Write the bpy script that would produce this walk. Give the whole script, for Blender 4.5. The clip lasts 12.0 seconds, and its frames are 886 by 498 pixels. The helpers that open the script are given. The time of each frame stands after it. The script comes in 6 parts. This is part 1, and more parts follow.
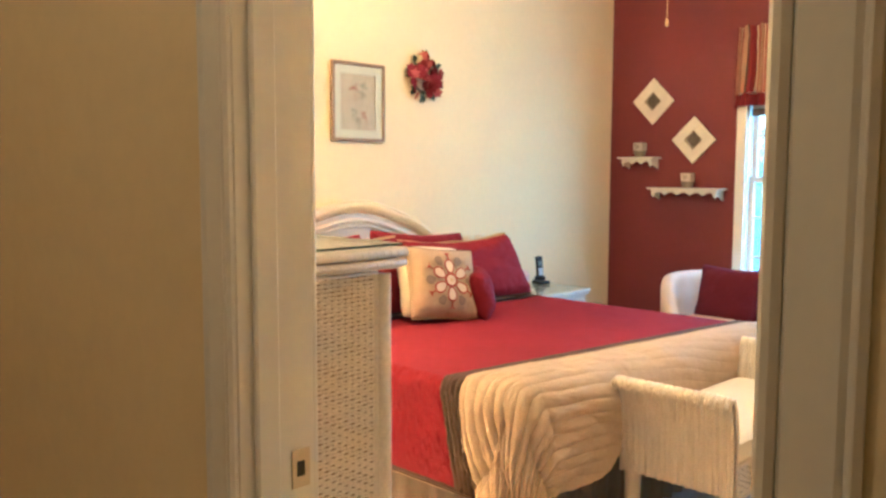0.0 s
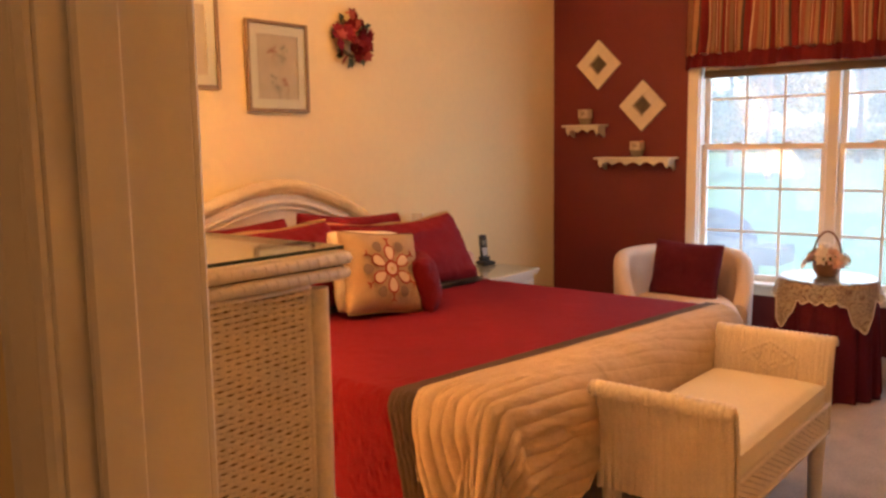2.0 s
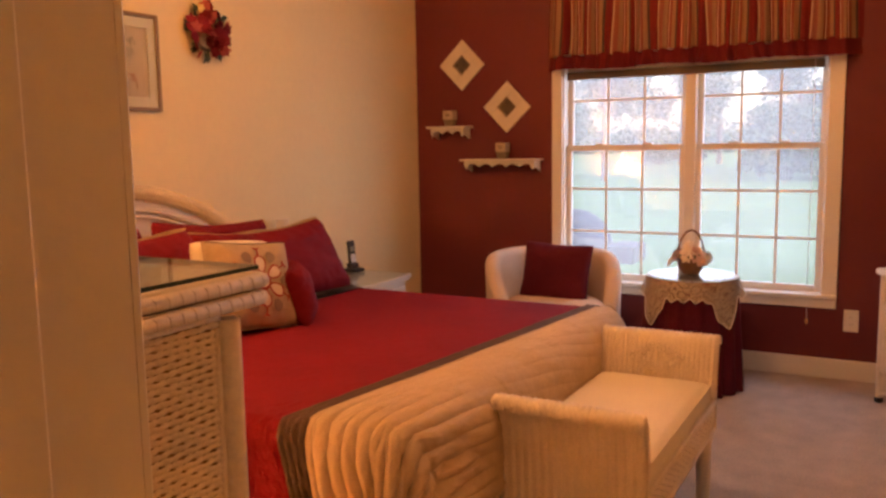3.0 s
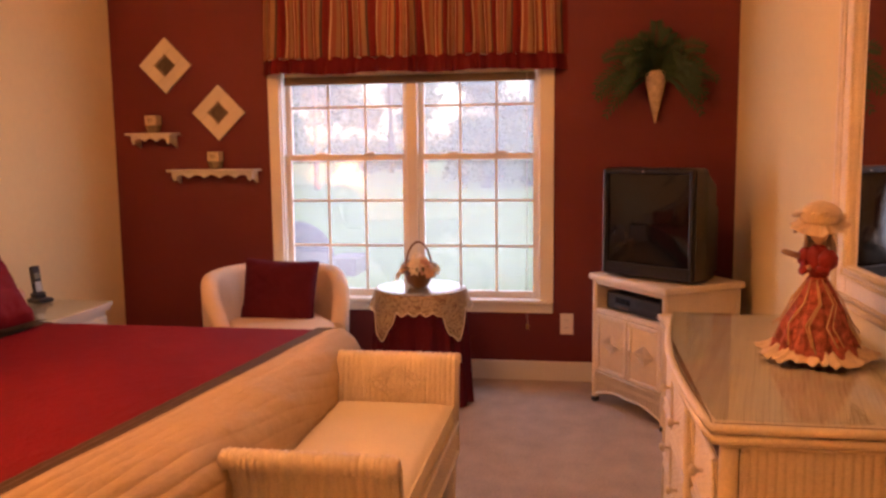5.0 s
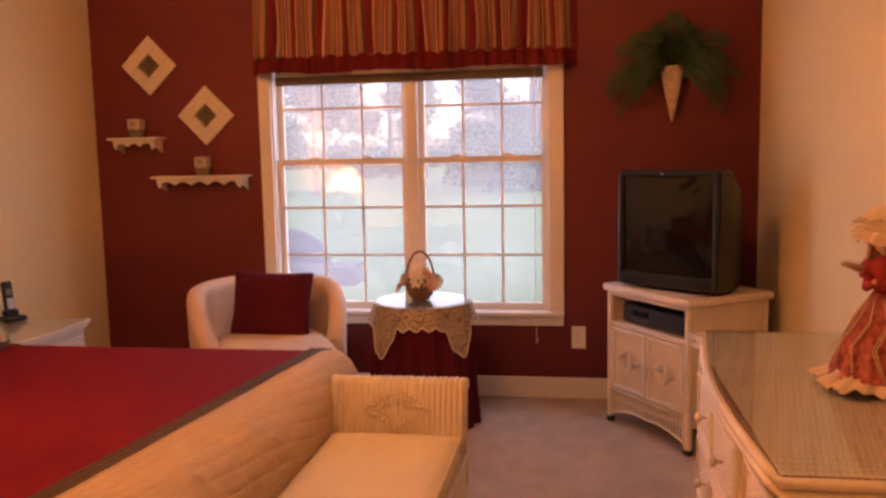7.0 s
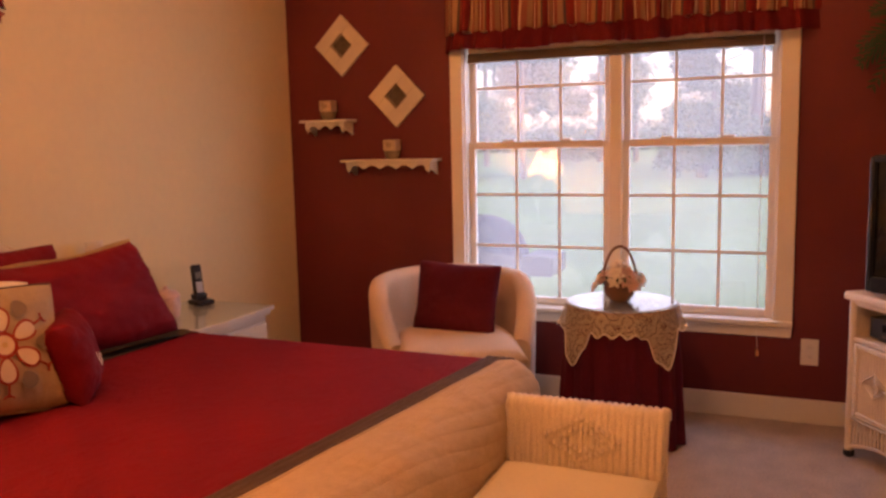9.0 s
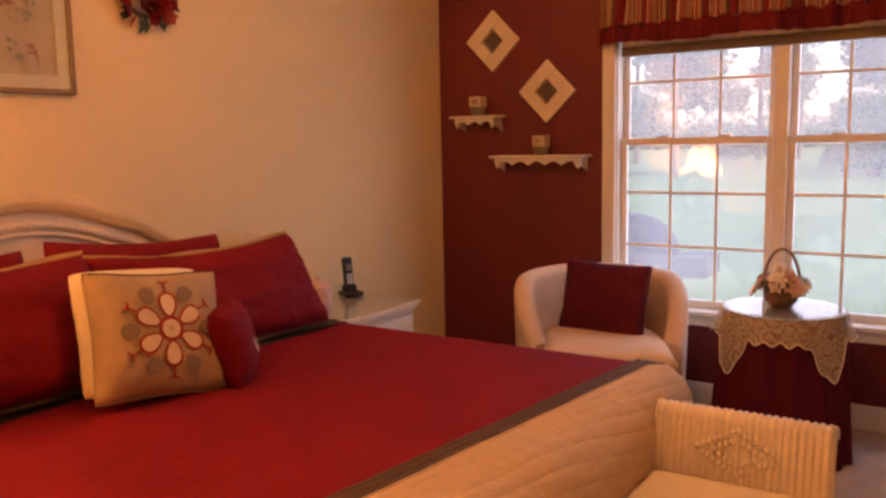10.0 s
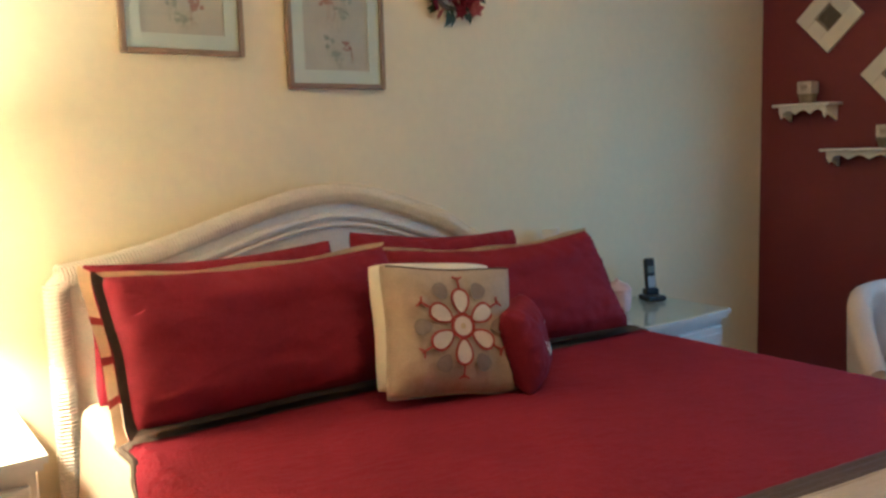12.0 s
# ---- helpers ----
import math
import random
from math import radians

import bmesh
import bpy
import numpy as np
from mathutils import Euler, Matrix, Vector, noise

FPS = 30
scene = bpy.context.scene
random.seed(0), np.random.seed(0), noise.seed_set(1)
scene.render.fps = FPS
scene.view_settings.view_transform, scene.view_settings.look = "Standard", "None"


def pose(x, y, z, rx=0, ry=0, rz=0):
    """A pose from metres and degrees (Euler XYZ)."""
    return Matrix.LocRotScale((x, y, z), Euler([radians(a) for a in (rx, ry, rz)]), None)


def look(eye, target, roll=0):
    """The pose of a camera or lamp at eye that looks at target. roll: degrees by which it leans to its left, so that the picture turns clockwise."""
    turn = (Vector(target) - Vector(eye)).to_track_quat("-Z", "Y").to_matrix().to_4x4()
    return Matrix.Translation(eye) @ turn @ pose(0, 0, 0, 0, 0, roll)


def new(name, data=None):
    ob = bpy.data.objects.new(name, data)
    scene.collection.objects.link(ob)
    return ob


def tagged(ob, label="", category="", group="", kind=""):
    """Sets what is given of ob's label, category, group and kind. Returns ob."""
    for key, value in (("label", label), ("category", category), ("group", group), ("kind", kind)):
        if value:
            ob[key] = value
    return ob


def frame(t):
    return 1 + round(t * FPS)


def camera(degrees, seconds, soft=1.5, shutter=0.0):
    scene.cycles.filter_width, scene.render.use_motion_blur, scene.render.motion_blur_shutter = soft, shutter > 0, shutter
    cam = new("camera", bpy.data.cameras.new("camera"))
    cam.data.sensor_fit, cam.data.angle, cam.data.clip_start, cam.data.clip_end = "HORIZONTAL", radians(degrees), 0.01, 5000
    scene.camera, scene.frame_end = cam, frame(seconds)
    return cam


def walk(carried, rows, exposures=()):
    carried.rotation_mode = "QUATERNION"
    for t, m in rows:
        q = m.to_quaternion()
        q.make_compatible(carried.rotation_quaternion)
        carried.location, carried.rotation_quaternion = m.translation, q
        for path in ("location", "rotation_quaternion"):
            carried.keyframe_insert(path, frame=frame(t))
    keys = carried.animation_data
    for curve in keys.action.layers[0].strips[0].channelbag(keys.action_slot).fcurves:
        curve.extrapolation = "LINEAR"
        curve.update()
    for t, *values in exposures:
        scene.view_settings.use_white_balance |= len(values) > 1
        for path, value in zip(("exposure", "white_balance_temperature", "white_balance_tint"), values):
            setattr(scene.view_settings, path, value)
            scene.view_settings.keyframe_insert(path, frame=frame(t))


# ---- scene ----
# camera and walk
cam = camera(56.1, 12.0, soft=2.7)
PATH = [
    (0, (0.378, 0.446, 1.361), (1.799, 1.842, 1.177), 0.2),
    (0.5, (0.452, 0.595, 1.36), (1.921, 1.937, 1.161), -1.1),
    (1, (0.503, 0.693, 1.355), (2.0, 1.997, 1.107), -1.1),
    (1.5, (0.631, 0.751, 1.369), (2.15, 2.03, 1.127), -1.3),
    (2, (0.692, 0.816, 1.366), (2.223, 2.079, 1.114), -0.9),
    (2.5, (0.739, 0.927, 1.359), (2.357, 2.076, 1.108), -0.6),
    (3, (0.777, 1.041, 1.361), (2.514, 1.999, 1.11), -1.0),
    (3.5, (0.862, 1.09, 1.365), (2.691, 1.861, 1.113), -0.6),
    (5.5, (1.079, 1.22, 1.358), (3.05, 1.457, 1.121), -1.1),
    (6, (1.123, 1.244, 1.352), (3.098, 1.45, 1.115), -1.4),
    (6.5, (1.223, 1.255, 1.349), (3.192, 1.525, 1.12), -1.2),
    (8.5, (1.68, 1.237, 1.356), (3.585, 1.783, 1.089), -2.25),
    (9, (1.748, 1.297, 1.346), (3.566, 2.089, 1.089), -1.3),
    (9.5, (1.768, 1.314, 1.345), (3.505, 2.271, 1.085), -0.8),
    (10, (1.772, 1.319, 1.343), (3.424, 2.416, 1.085), -1.2),
    (10.5, (1.782, 1.329, 1.342), (3.331, 2.565, 1.069), -1.5),
    (11, (1.821, 1.368, 1.337), (3.264, 2.728, 1.078), -1.2),
    (11.5, (1.852, 1.4, 1.332), (3.2, 2.854, 1.074), -1.8),
    (12, (1.915, 1.46, 1.323), (3.08, 3.067, 1.077), -1.7),
]
EXPOSURE = [(0, 2.88, 3700, -10), (0.5, 2.52, 4150, 2), (1, 2.12, 5000, 8), (1.5, 1.92, 5800, 16), (2, 1.84, 6200, 22), (2.5, 1.52, 6700, 34), (3, 1.56, 6900, 38), (3.5, 1.62, 7000, 42), (5.5, 1.54, 7300, 50), (8.5, 1.32, 7300, 54), (10, 1.34, 7200, 46), (10.5, 1.6, 7200, 42), (11, 1.88, 6100, 22), (11.5, 1.85, 4200, -6), (12, 1.35, 3350, -12)]
walk(cam, [(t, look(eye, target, roll)) for t, eye, target, roll in PATH], EXPOSURE)

# world, sun, lamps
world = bpy.data.worlds.new("world")
scene.world = world
world.use_nodes = True
wn = world.node_tree.nodes
sky = wn.new("ShaderNodeTexSky")
sky.sky_type, sky.sun_disc = "NISHITA", False
sky.sun_elevation, sky.sun_rotation = radians(35), radians(200)
sky.air_density, sky.dust_density = 1.2, 1.5
world.node_tree.links.new(sky.outputs["Color"], wn["Background"].inputs["Color"])
wn["Background"].inputs["Strength"].default_value = 0.13


def lamp(name, kind, m, energy, color, **extra):
    data = bpy.data.lights.new(name, kind)
    data.energy, data.color = energy, color
    for key, value in extra.items():
        setattr(data, key, value)
    ob = new(name, data)
    ob.matrix_world = m
    return ob


WARM = (1.0, 0.52, 0.19)
lamp("sun", "SUN", look((0, 0, 10), (3, 4, 4)), 1.3, (1.0, 0.97, 0.93), angle=radians(15))
lamp("window_daylight", "AREA", look((5.99, 2.18, 1.15), (0, 2.18, 0.9)), 6.5, (0.64, 0.83, 1.0), shape="RECTANGLE", size=1.45, size_y=1.25)
lamp("table_lamp_bulb", "POINT", pose(1.93, 3.69, 1.14), 62, WARM, shadow_soft_size=0.04)
# unseen fill light under the fan, added to brighten the room
lamp("fan_fill_light", "POINT", pose(3.48, 2.22, 2.62), 12, WARM, shadow_soft_size=0.12)
lamp("hall_bulb", "POINT", pose(0.05, 1.25, 2.85), 3.7, WARM, shadow_soft_size=0.08)


# materials
def material(name, color, rough=0.6, metal=0.0, var=0.12, scale=6.0, bump=0.0, bump_scale=60.0, sheen=0.0, coat=0.0):
    """A base colour that varies at two scales, with fine relief."""
    m = bpy.data.materials.new(name)
    m.use_nodes = True
    nt = m.node_tree
    b = nt.nodes["Principled BSDF"]
    b.inputs["Roughness"].default_value, b.inputs["Metallic"].default_value = rough, metal
    b.inputs["Specular IOR Level"].default_value = 0.15 if rough >= 0.7 else 0.5
    b.inputs["Sheen Weight"].default_value, b.inputs["Coat Weight"].default_value = sheen, coat
    tc = nt.nodes.new("ShaderNodeTexCoord")
    big, small = nt.nodes.new("ShaderNodeTexNoise"), nt.nodes.new("ShaderNodeTexNoise")
    big.inputs["Scale"].default_value, small.inputs["Scale"].default_value = scale, scale * 14
    big.inputs["Detail"].default_value = small.inputs["Detail"].default_value = 4
    for n in (big, small):
        nt.links.new(tc.outputs["Object"], n.inputs["Vector"])
    add = nt.nodes.new("ShaderNodeMath")
    add.operation = "ADD"
    nt.links.new(big.outputs["Fac"], add.inputs[0])
    nt.links.new(small.outputs["Fac"], add.inputs[1])
    ramp = nt.nodes.new("ShaderNodeMapRange")
    ramp.inputs["From Min"].default_value, ramp.inputs["From Max"].default_value = 0.6, 1.4
    ramp.inputs["To Min"].default_value, ramp.inputs["To Max"].default_value = 1 - var, 1 + var
    nt.links.new(add.outputs[0], ramp.inputs["Value"])
    mul = nt.nodes.new("ShaderNodeVectorMath")
    mul.operation = "MULTIPLY"
    mul.inputs[0].default_value = color
    nt.links.new(ramp.outputs["Result"], mul.inputs[1])
    nt.links.new(mul.outputs[0], b.inputs["Base Color"])
    if bump:
        n = nt.nodes.new("ShaderNodeTexNoise")
        n.inputs["Scale"].default_value, n.inputs["Detail"].default_value = bump_scale, 5
        nt.links.new(tc.outputs["Object"], n.inputs["Vector"])
        bn = nt.nodes.new("ShaderNodeBump")
        bn.inputs["Strength"].default_value, bn.inputs["Distance"].default_value = bump, 0.01
        nt.links.new(n.outputs["Fac"], bn.inputs["Height"])
        nt.links.new(bn.outputs[0], b.inputs["Normal"])
    return m


CREAM = material("cream_wall_paint", (0.80, 0.665, 0.39), 0.75, var=0.03, scale=2, bump=0.08, bump_scale=160)
RED = material("burgundy_wall_paint", (0.138, 0.012, 0.012), 0.62, var=0.06, scale=2, bump=0.08, bump_scale=160)
CEIL = material("ceiling_paint", (0.78, 0.75, 0.68), 0.9, var=0.03, scale=3, bump=0.2, bump_scale=90)
CARPET = material("beige_carpet", (0.60, 0.50, 0.42), 0.97, var=0.22, scale=7, bump=0.9, bump_scale=260)
TRIM = material("white_trim_paint", (0.78, 0.74, 0.66), 0.4, var=0.03, scale=4, bump=0.04, bump_scale=40)
WICKER = material("whitewashed_wicker", (0.78, 0.68, 0.54), 0.55, var=0.14, scale=9, bump=0.25, bump_scale=300)
PALE_BRASS = material("pale_worn_brass", (0.62, 0.53, 0.36), 0.4, 0.6, var=0.1)
WICKER_DARK = material("matt_dark_brown", (0.24, 0.15, 0.08), 0.8, var=0.2, scale=20)
BRASS = material("brass", (0.75, 0.55, 0.25), 0.3, 1.0, var=0.08)
QUILT = material("red_coverlet_cloth", (0.20, 0.009, 0.014), 0.9, var=0.10, scale=5, bump=0.35, bump_scale=120)
SHAM = material("red_sham_cloth", (0.20, 0.009, 0.014), 0.75, var=0.12, scale=6, bump=0.2, bump_scale=200)
BROWN = material("brown_band_cloth", (0.105, 0.072, 0.046), 0.8, var=0.18, scale=9, bump=0.25, bump_scale=160)
BEIGE = material("beige_comforter_cloth", (0.56, 0.425, 0.275), 0.8, var=0.08, scale=5, bump=0.25, bump_scale=150)
GOLD = material("gold_piping_cloth", (0.62, 0.45, 0.20), 0.6, var=0.1)
SKIRT = material("grey_brown_bedskirt", (0.20, 0.16, 0.13), 0.85, var=0.15, scale=8, bump=0.3, bump_scale=160)
SEAT = material("cream_seat_cloth", (0.80, 0.71, 0.53), 0.8, var=0.05, scale=6, bump=0.15, bump_scale=260)
CHAIR = material("cream_armchair_cloth", (0.76, 0.59, 0.43), 0.85, var=0.07, scale=8, bump=0.35, bump_scale=220)
PLUM = material("plum_cushion_cloth", (0.10, 0.010, 0.020), 0.8, var=0.12, scale=6, bump=0.2, bump_scale=220)
BLACK = material("black_plastic", (0.018, 0.018, 0.020), 0.38, var=0.1, scale=8, bump=0.05, bump_scale=300)


# builders
def box(bm, x0, x1, y0, y1, z0, z1, bevel=0.0, seg=1):
    """A box, with bevelled edges, into bm."""
    made = bmesh.ops.create_cube(bm, size=1, matrix=Matrix.Translation(((x0 + x1) / 2, (y0 + y1) / 2, (z0 + z1) / 2)) @ Matrix.Diagonal((abs(x1 - x0), abs(y1 - y0), abs(z1 - z0), 1)))
    if bevel:
        edges = list({e for v in made["verts"] for e in v.link_edges})
        bmesh.ops.bevel(bm, geom=edges, offset=bevel, segments=seg, affect="EDGES", profile=0.5)


def part(name, bm, mat, parent=None, label="", smooth=False, m=None):
    """Links a bmesh as one mesh object under a thing or a part."""
    mesh = bpy.data.meshes.new(name)
    bmesh.ops.recalc_face_normals(bm, faces=bm.faces)
    bm.to_mesh(mesh)
    bm.free()
    if isinstance(mat, (list, tuple)):
        for k in mat:
            mesh.materials.append(k)
    elif mat:
        mesh.materials.append(mat)
    if smooth:
        mesh.polygons.foreach_set("use_smooth", [True] * len(mesh.polygons))
        if smooth != "all":
            mesh.set_sharp_from_angle(angle=radians(40))
    ob = new(name, mesh)
    ob.parent = parent
    if m is not None:
        ob.matrix_basis = m
    if label:
        ob["label"] = label
    return ob


def boxes(name, mat, parent, *dims, bevel=0.003, label="", m=None, seg=1):
    bm = bmesh.new()
    for d in dims:
        box(bm, *d, bevel=bevel, seg=seg)
    return part(name, bm, mat, parent, label, m=m)


def thing(name, label, category, x=0, y=0, z=0, turn=0, group=""):
    """An Empty at the base of a thing."""
    ob = new(name)
    ob.empty_display_size = 0.1
    ob.matrix_basis = pose(x, y, z, 0, 0, turn)
    return tagged(ob, label, category, group)


def structure(name, mat, *dims, bevel=0.0, label=""):
    return tagged(boxes(name, mat, None, *dims, bevel=bevel), label, kind="structure")


def lathe(bm, profile, x=0, y=0, z=0, n=32, wave=0.0, waves=0):
    """Turns (radius, height) pairs round the z axis; wave ripples the radius."""
    rings = []
    for r, h in profile:
        ring = []
        for i in range(n):
            a = 2 * math.pi * i / n
            rr = r * (1 + wave * math.sin(waves * a))
            ring.append(bm.verts.new((x + rr * math.cos(a), y + rr * math.sin(a), z + h)))
        rings.append(ring)
    for p, q in zip(rings, rings[1:]):
        for i in range(n):
            bm.faces.new((p[i], p[(i + 1) % n], q[(i + 1) % n], q[i]))
    bm.faces.new(rings[0][::-1])
    bm.faces.new(rings[-1])


def tube(bm, pts, r, n=8, closed=False):
    """A round bar along points; r is one radius or one for each point."""
    pts = [Vector(p) for p in pts]
    rs = r if isinstance(r, (list, tuple)) else [r] * len(pts)
    rings = []
    side = None
    for i, p in enumerate(pts):
        a = pts[i - 1] if i or closed else p
        b = pts[(i + 1) % len(pts)] if i < len(pts) - 1 or closed else p
        d = (b - a).normalized()
        if side is None:
            side = d.orthogonal().normalized()
        side = (side - d * side.dot(d)).normalized()
        up = d.cross(side)
        rings.append([bm.verts.new(p + (side * math.cos(2 * math.pi * k / n) + up * math.sin(2 * math.pi * k / n)) * rs[i]) for k in range(n)])
    pairs = list(zip(rings, rings[1:])) + ([(rings[-1], rings[0])] if closed else [])
    for p, q in pairs:
        for k in range(n):
            bm.faces.new((p[k], p[(k + 1) % n], q[(k + 1) % n], q[k]))
    if not closed:
        bm.faces.new(rings[0][::-1])
        bm.faces.new(rings[-1])


def grid(bm, f, nu, nv, close_u=False):
    """A sheet f(u, v) with u and v from 0 to 1."""
    vs = [[bm.verts.new(f(i / nu, j / nv)) for j in range(nv + 1)] for i in range(nu if close_u else nu + 1)]
    for i in range(nu):
        for j in range(nv):
            k = (i + 1) % len(vs)
            bm.faces.new((vs[i][j], vs[k][j], vs[k][j + 1], vs[i][j + 1]))
    return vs


# the large structure
WX, WY, RY, TOP = 5.86, 4.03, 0.33, 3.05
structure("floor", CARPET, (-1.6, WX + 0.12, -2.0, WY + 0.12, -0.1, 0.0), label="beige cut-pile carpet floor")
structure("ceiling", CEIL, (-1.6, WX + 0.12, -2.0, WY + 0.12, TOP, TOP + 0.12), label="plain off-white ceiling")
structure("wall_bed", CREAM, (1.10, WX, WY, WY + 0.12, 0, TOP), label="cream painted wall behind the bed")
structure("wall_mirror", CREAM, (1.10, WX, RY - 0.12, RY, 0, TOP), label="cream painted wall behind the dresser")
WIN = (1.405, 2.955, 0.47, 1.86)
structure("wall_window", RED, (WX, WX + 0.12, RY - 0.12, WIN[0], 0, TOP), (WX, WX + 0.12, WIN[1], WY + 0.12, 0, TOP), (WX, WX + 0.12, WIN[0], WIN[1], 0, WIN[2]), (WX, WX + 0.12, WIN[0], WIN[1], WIN[3], TOP), label="deep burgundy painted wall with the window")
DX0, DX1, DY0, DY1, DZ = 0.98, 1.10, 0.686, 1.445, 2.06
structure("wall_door", CREAM, (DX0, DX1, RY - 0.12, DY0, 0, TOP), (DX0, DX1, DY1, WY + 0.12, 0, TOP), (DX0, DX1, DY0, DY1, DZ, TOP), label="cream painted wall with the doorway")
structure("wall_hall_side", CREAM, (-1.6, DX0, 3.0, 3.12, 0, TOP), label="cream painted hallway wall")
structure("wall_hall_back", CREAM, (-1.72, -1.6, -2.12, 3.12, 0, TOP), label="cream painted hallway wall")
structure("wall_hall_end", CREAM, (-1.6, DX1, -2.12, -2.0, 0, TOP), (DX0, DX1, -2.0, RY - 0.12, 0, TOP), label="cream painted hallway wall")
for n, d in (("wall_window", (WX - 0.015, WX, RY + 0.018, WY - 0.018, 0, 0.115)), ("wall_bed", (DX1, WX, WY - 0.015, WY, 0, 0.115)), ("wall_mirror", (DX1, WX, RY, RY + 0.015, 0, 0.115)), ("hall", (DX0 - 0.015, DX0, DY1 + 0.08, 3.0, 0, 0.115))):
    structure("baseboard", TRIM, d, bevel=0.004, label="white painted baseboard")

# doorway
def doorway():
    door = thing("door_1", "white painted doorway frame standing open with brass strike plate", "doorway", 0, 0, 0)
    door["kind"] = "structure"
    boxes("side_jamb", TRIM, door, (DX0 - 0.004, DX1 + 0.004, DY1 - 0.02, DY1, 0, DZ - 0.02), bevel=0.002)
    boxes("side_jamb", TRIM, door, (DX0 - 0.004, DX1 + 0.004, DY0, DY0 + 0.02, 0, DZ - 0.02), bevel=0.002)
    boxes("head_jamb", TRIM, door, (DX0 - 0.004, DX1 + 0.004, DY0, DY1, DZ - 0.02, DZ), bevel=0.002)
    for y0, y1 in ((DY1 - 0.031, DY1 - 0.02), (DY0 + 0.02, DY0 + 0.031)):
        boxes("door_stop", TRIM, door, (DX0 + 0.02, DX0 + 0.058, y0, y1, 0, DZ - 0.02), bevel=0.003)
    for x, s in ((DX0, -1), (DX1, 1)):
        for y, t in ((DY1 - 0.014, 1), (DY0 + 0.014, -1)):
            boxes("casing", TRIM, door, *[(x, x + s * d, y + t * a, y + t * b, 0, DZ + 0.05) for a, b, d in ((-0.004, 0.012, 0.015), (0.012, 0.060, 0.011), (0.060, 0.072, 0.013))], bevel=0.005)
        boxes("head_casing", TRIM, door, *[(x, x + s * d, DY0 - 0.044, DY1 + 0.044, DZ - 0.014 + a, DZ - 0.014 + b) for a, b, d in ((0.0, 0.02, 0.010), (0.02, 0.042, 0.014), (0.042, 0.058, 0.019))], bevel=0.003)
    plate = boxes("strike_plate", PALE_BRASS, door, (1.062, 1.094, DY1 - 0.0225, DY1 - 0.0195, 0.90, 0.957), bevel=0.001, label="pale brass strike plate")
    boxes("latch_hole", BLACK, plate, (1.070, 1.084, DY1 - 0.0235, DY1 - 0.0220, 0.917, 0.940), bevel=0.001, label="dark latch hole")


doorway()


# glass, outdoors and window
def glass(name, tint=(1, 1, 1), gloss=0.09, base=0.04, edge=0.9, haze=0.0):
    m = bpy.data.materials.new(name)
    m.use_nodes = True
    nt = m.node_tree
    nt.nodes.remove(nt.nodes["Principled BSDF"])
    t, g, mix, lw, pw, sc = (nt.nodes.new(k) for k in ("ShaderNodeBsdfTransparent", "ShaderNodeBsdfGlossy", "ShaderNodeMixShader", "ShaderNodeLayerWeight", "ShaderNodeMath", "ShaderNodeMapRange"))
    t.inputs["Color"].default_value, g.inputs["Roughness"].default_value = (*tint, 1), gloss
    lw.inputs["Blend"].default_value = 0.5
    pw.operation, pw.inputs[1].default_value = "POWER", 5
    sc.inputs["To Min"].default_value, sc.inputs["To Max"].default_value = base, edge
    for a, b in ((lw.outputs["Facing"], pw.inputs[0]), (pw.outputs[0], sc.inputs["Value"]), (sc.outputs["Result"], mix.inputs[0]), (t.outputs[0], mix.inputs[1]), (g.outputs[0], mix.inputs[2]), (mix.outputs[0], nt.nodes["Material Output"].inputs[0])):
        nt.links.new(a, b)
    # translucent white mixed into the glass as a veil of outdoor glare
    if haze:
        d, blend = nt.nodes.new("ShaderNodeBsdfTranslucent"), nt.nodes.new("ShaderNodeMixShader")
        d.inputs["Color"].default_value, blend.inputs[0].default_value = (0.9, 0.93, 0.95, 1), haze
        nt.links.new(t.outputs[0], blend.inputs[1])
        nt.links.new(d.outputs[0], blend.inputs[2])
        nt.links.new(blend.outputs[0], mix.inputs[1])
    return m


# panes carry the glare of the bright outdoors in their shader
PANE = glass("hazed_window_glass", gloss=0.012, base=0.075, haze=0.10)
TABLE_GLASS = glass("table_glass", (0.95, 0.98, 0.96), 0.01, 0.035)
MIRROR = material("mirror_silver", (0.9, 0.9, 0.9), 0.01, 1.0, var=0.0)
GRASS = material("lawn_grass", (0.11, 0.22, 0.08), 0.95, var=0.25, scale=0.6, bump=0.4, bump_scale=20)
LEAF = material("tree_foliage", (0.095, 0.16, 0.085), 0.8, var=0.3, scale=1.5)
BARK = material("tree_bark", (0.16, 0.13, 0.10), 0.9, var=0.25, scale=5, bump=0.4, bump_scale=20)
COVER = material("grey_grill_cover", (0.028, 0.033, 0.045), 0.7, var=0.15, scale=4, bump=0.15, bump_scale=30)

tagged(boxes("ground", GRASS, None, (WX + 0.2, 400, -300, 300, -0.5, -0.35), bevel=0), "wide green mown lawn", kind="structure")
tagged(boxes("wall_outside", TRIM, None, (WX + 0.125, WX + 0.2, -3, WIN[0] - 0.02, -0.35, 3.3), (WX + 0.125, WX + 0.2, WIN[1] + 0.02, 6, -0.35, 3.3), (WX + 0.125, WX + 0.2, WIN[0] - 0.02, WIN[1] + 0.02, -0.35, WIN[2] - 0.02), bevel=0), "white outside wall cladding", kind="structure")


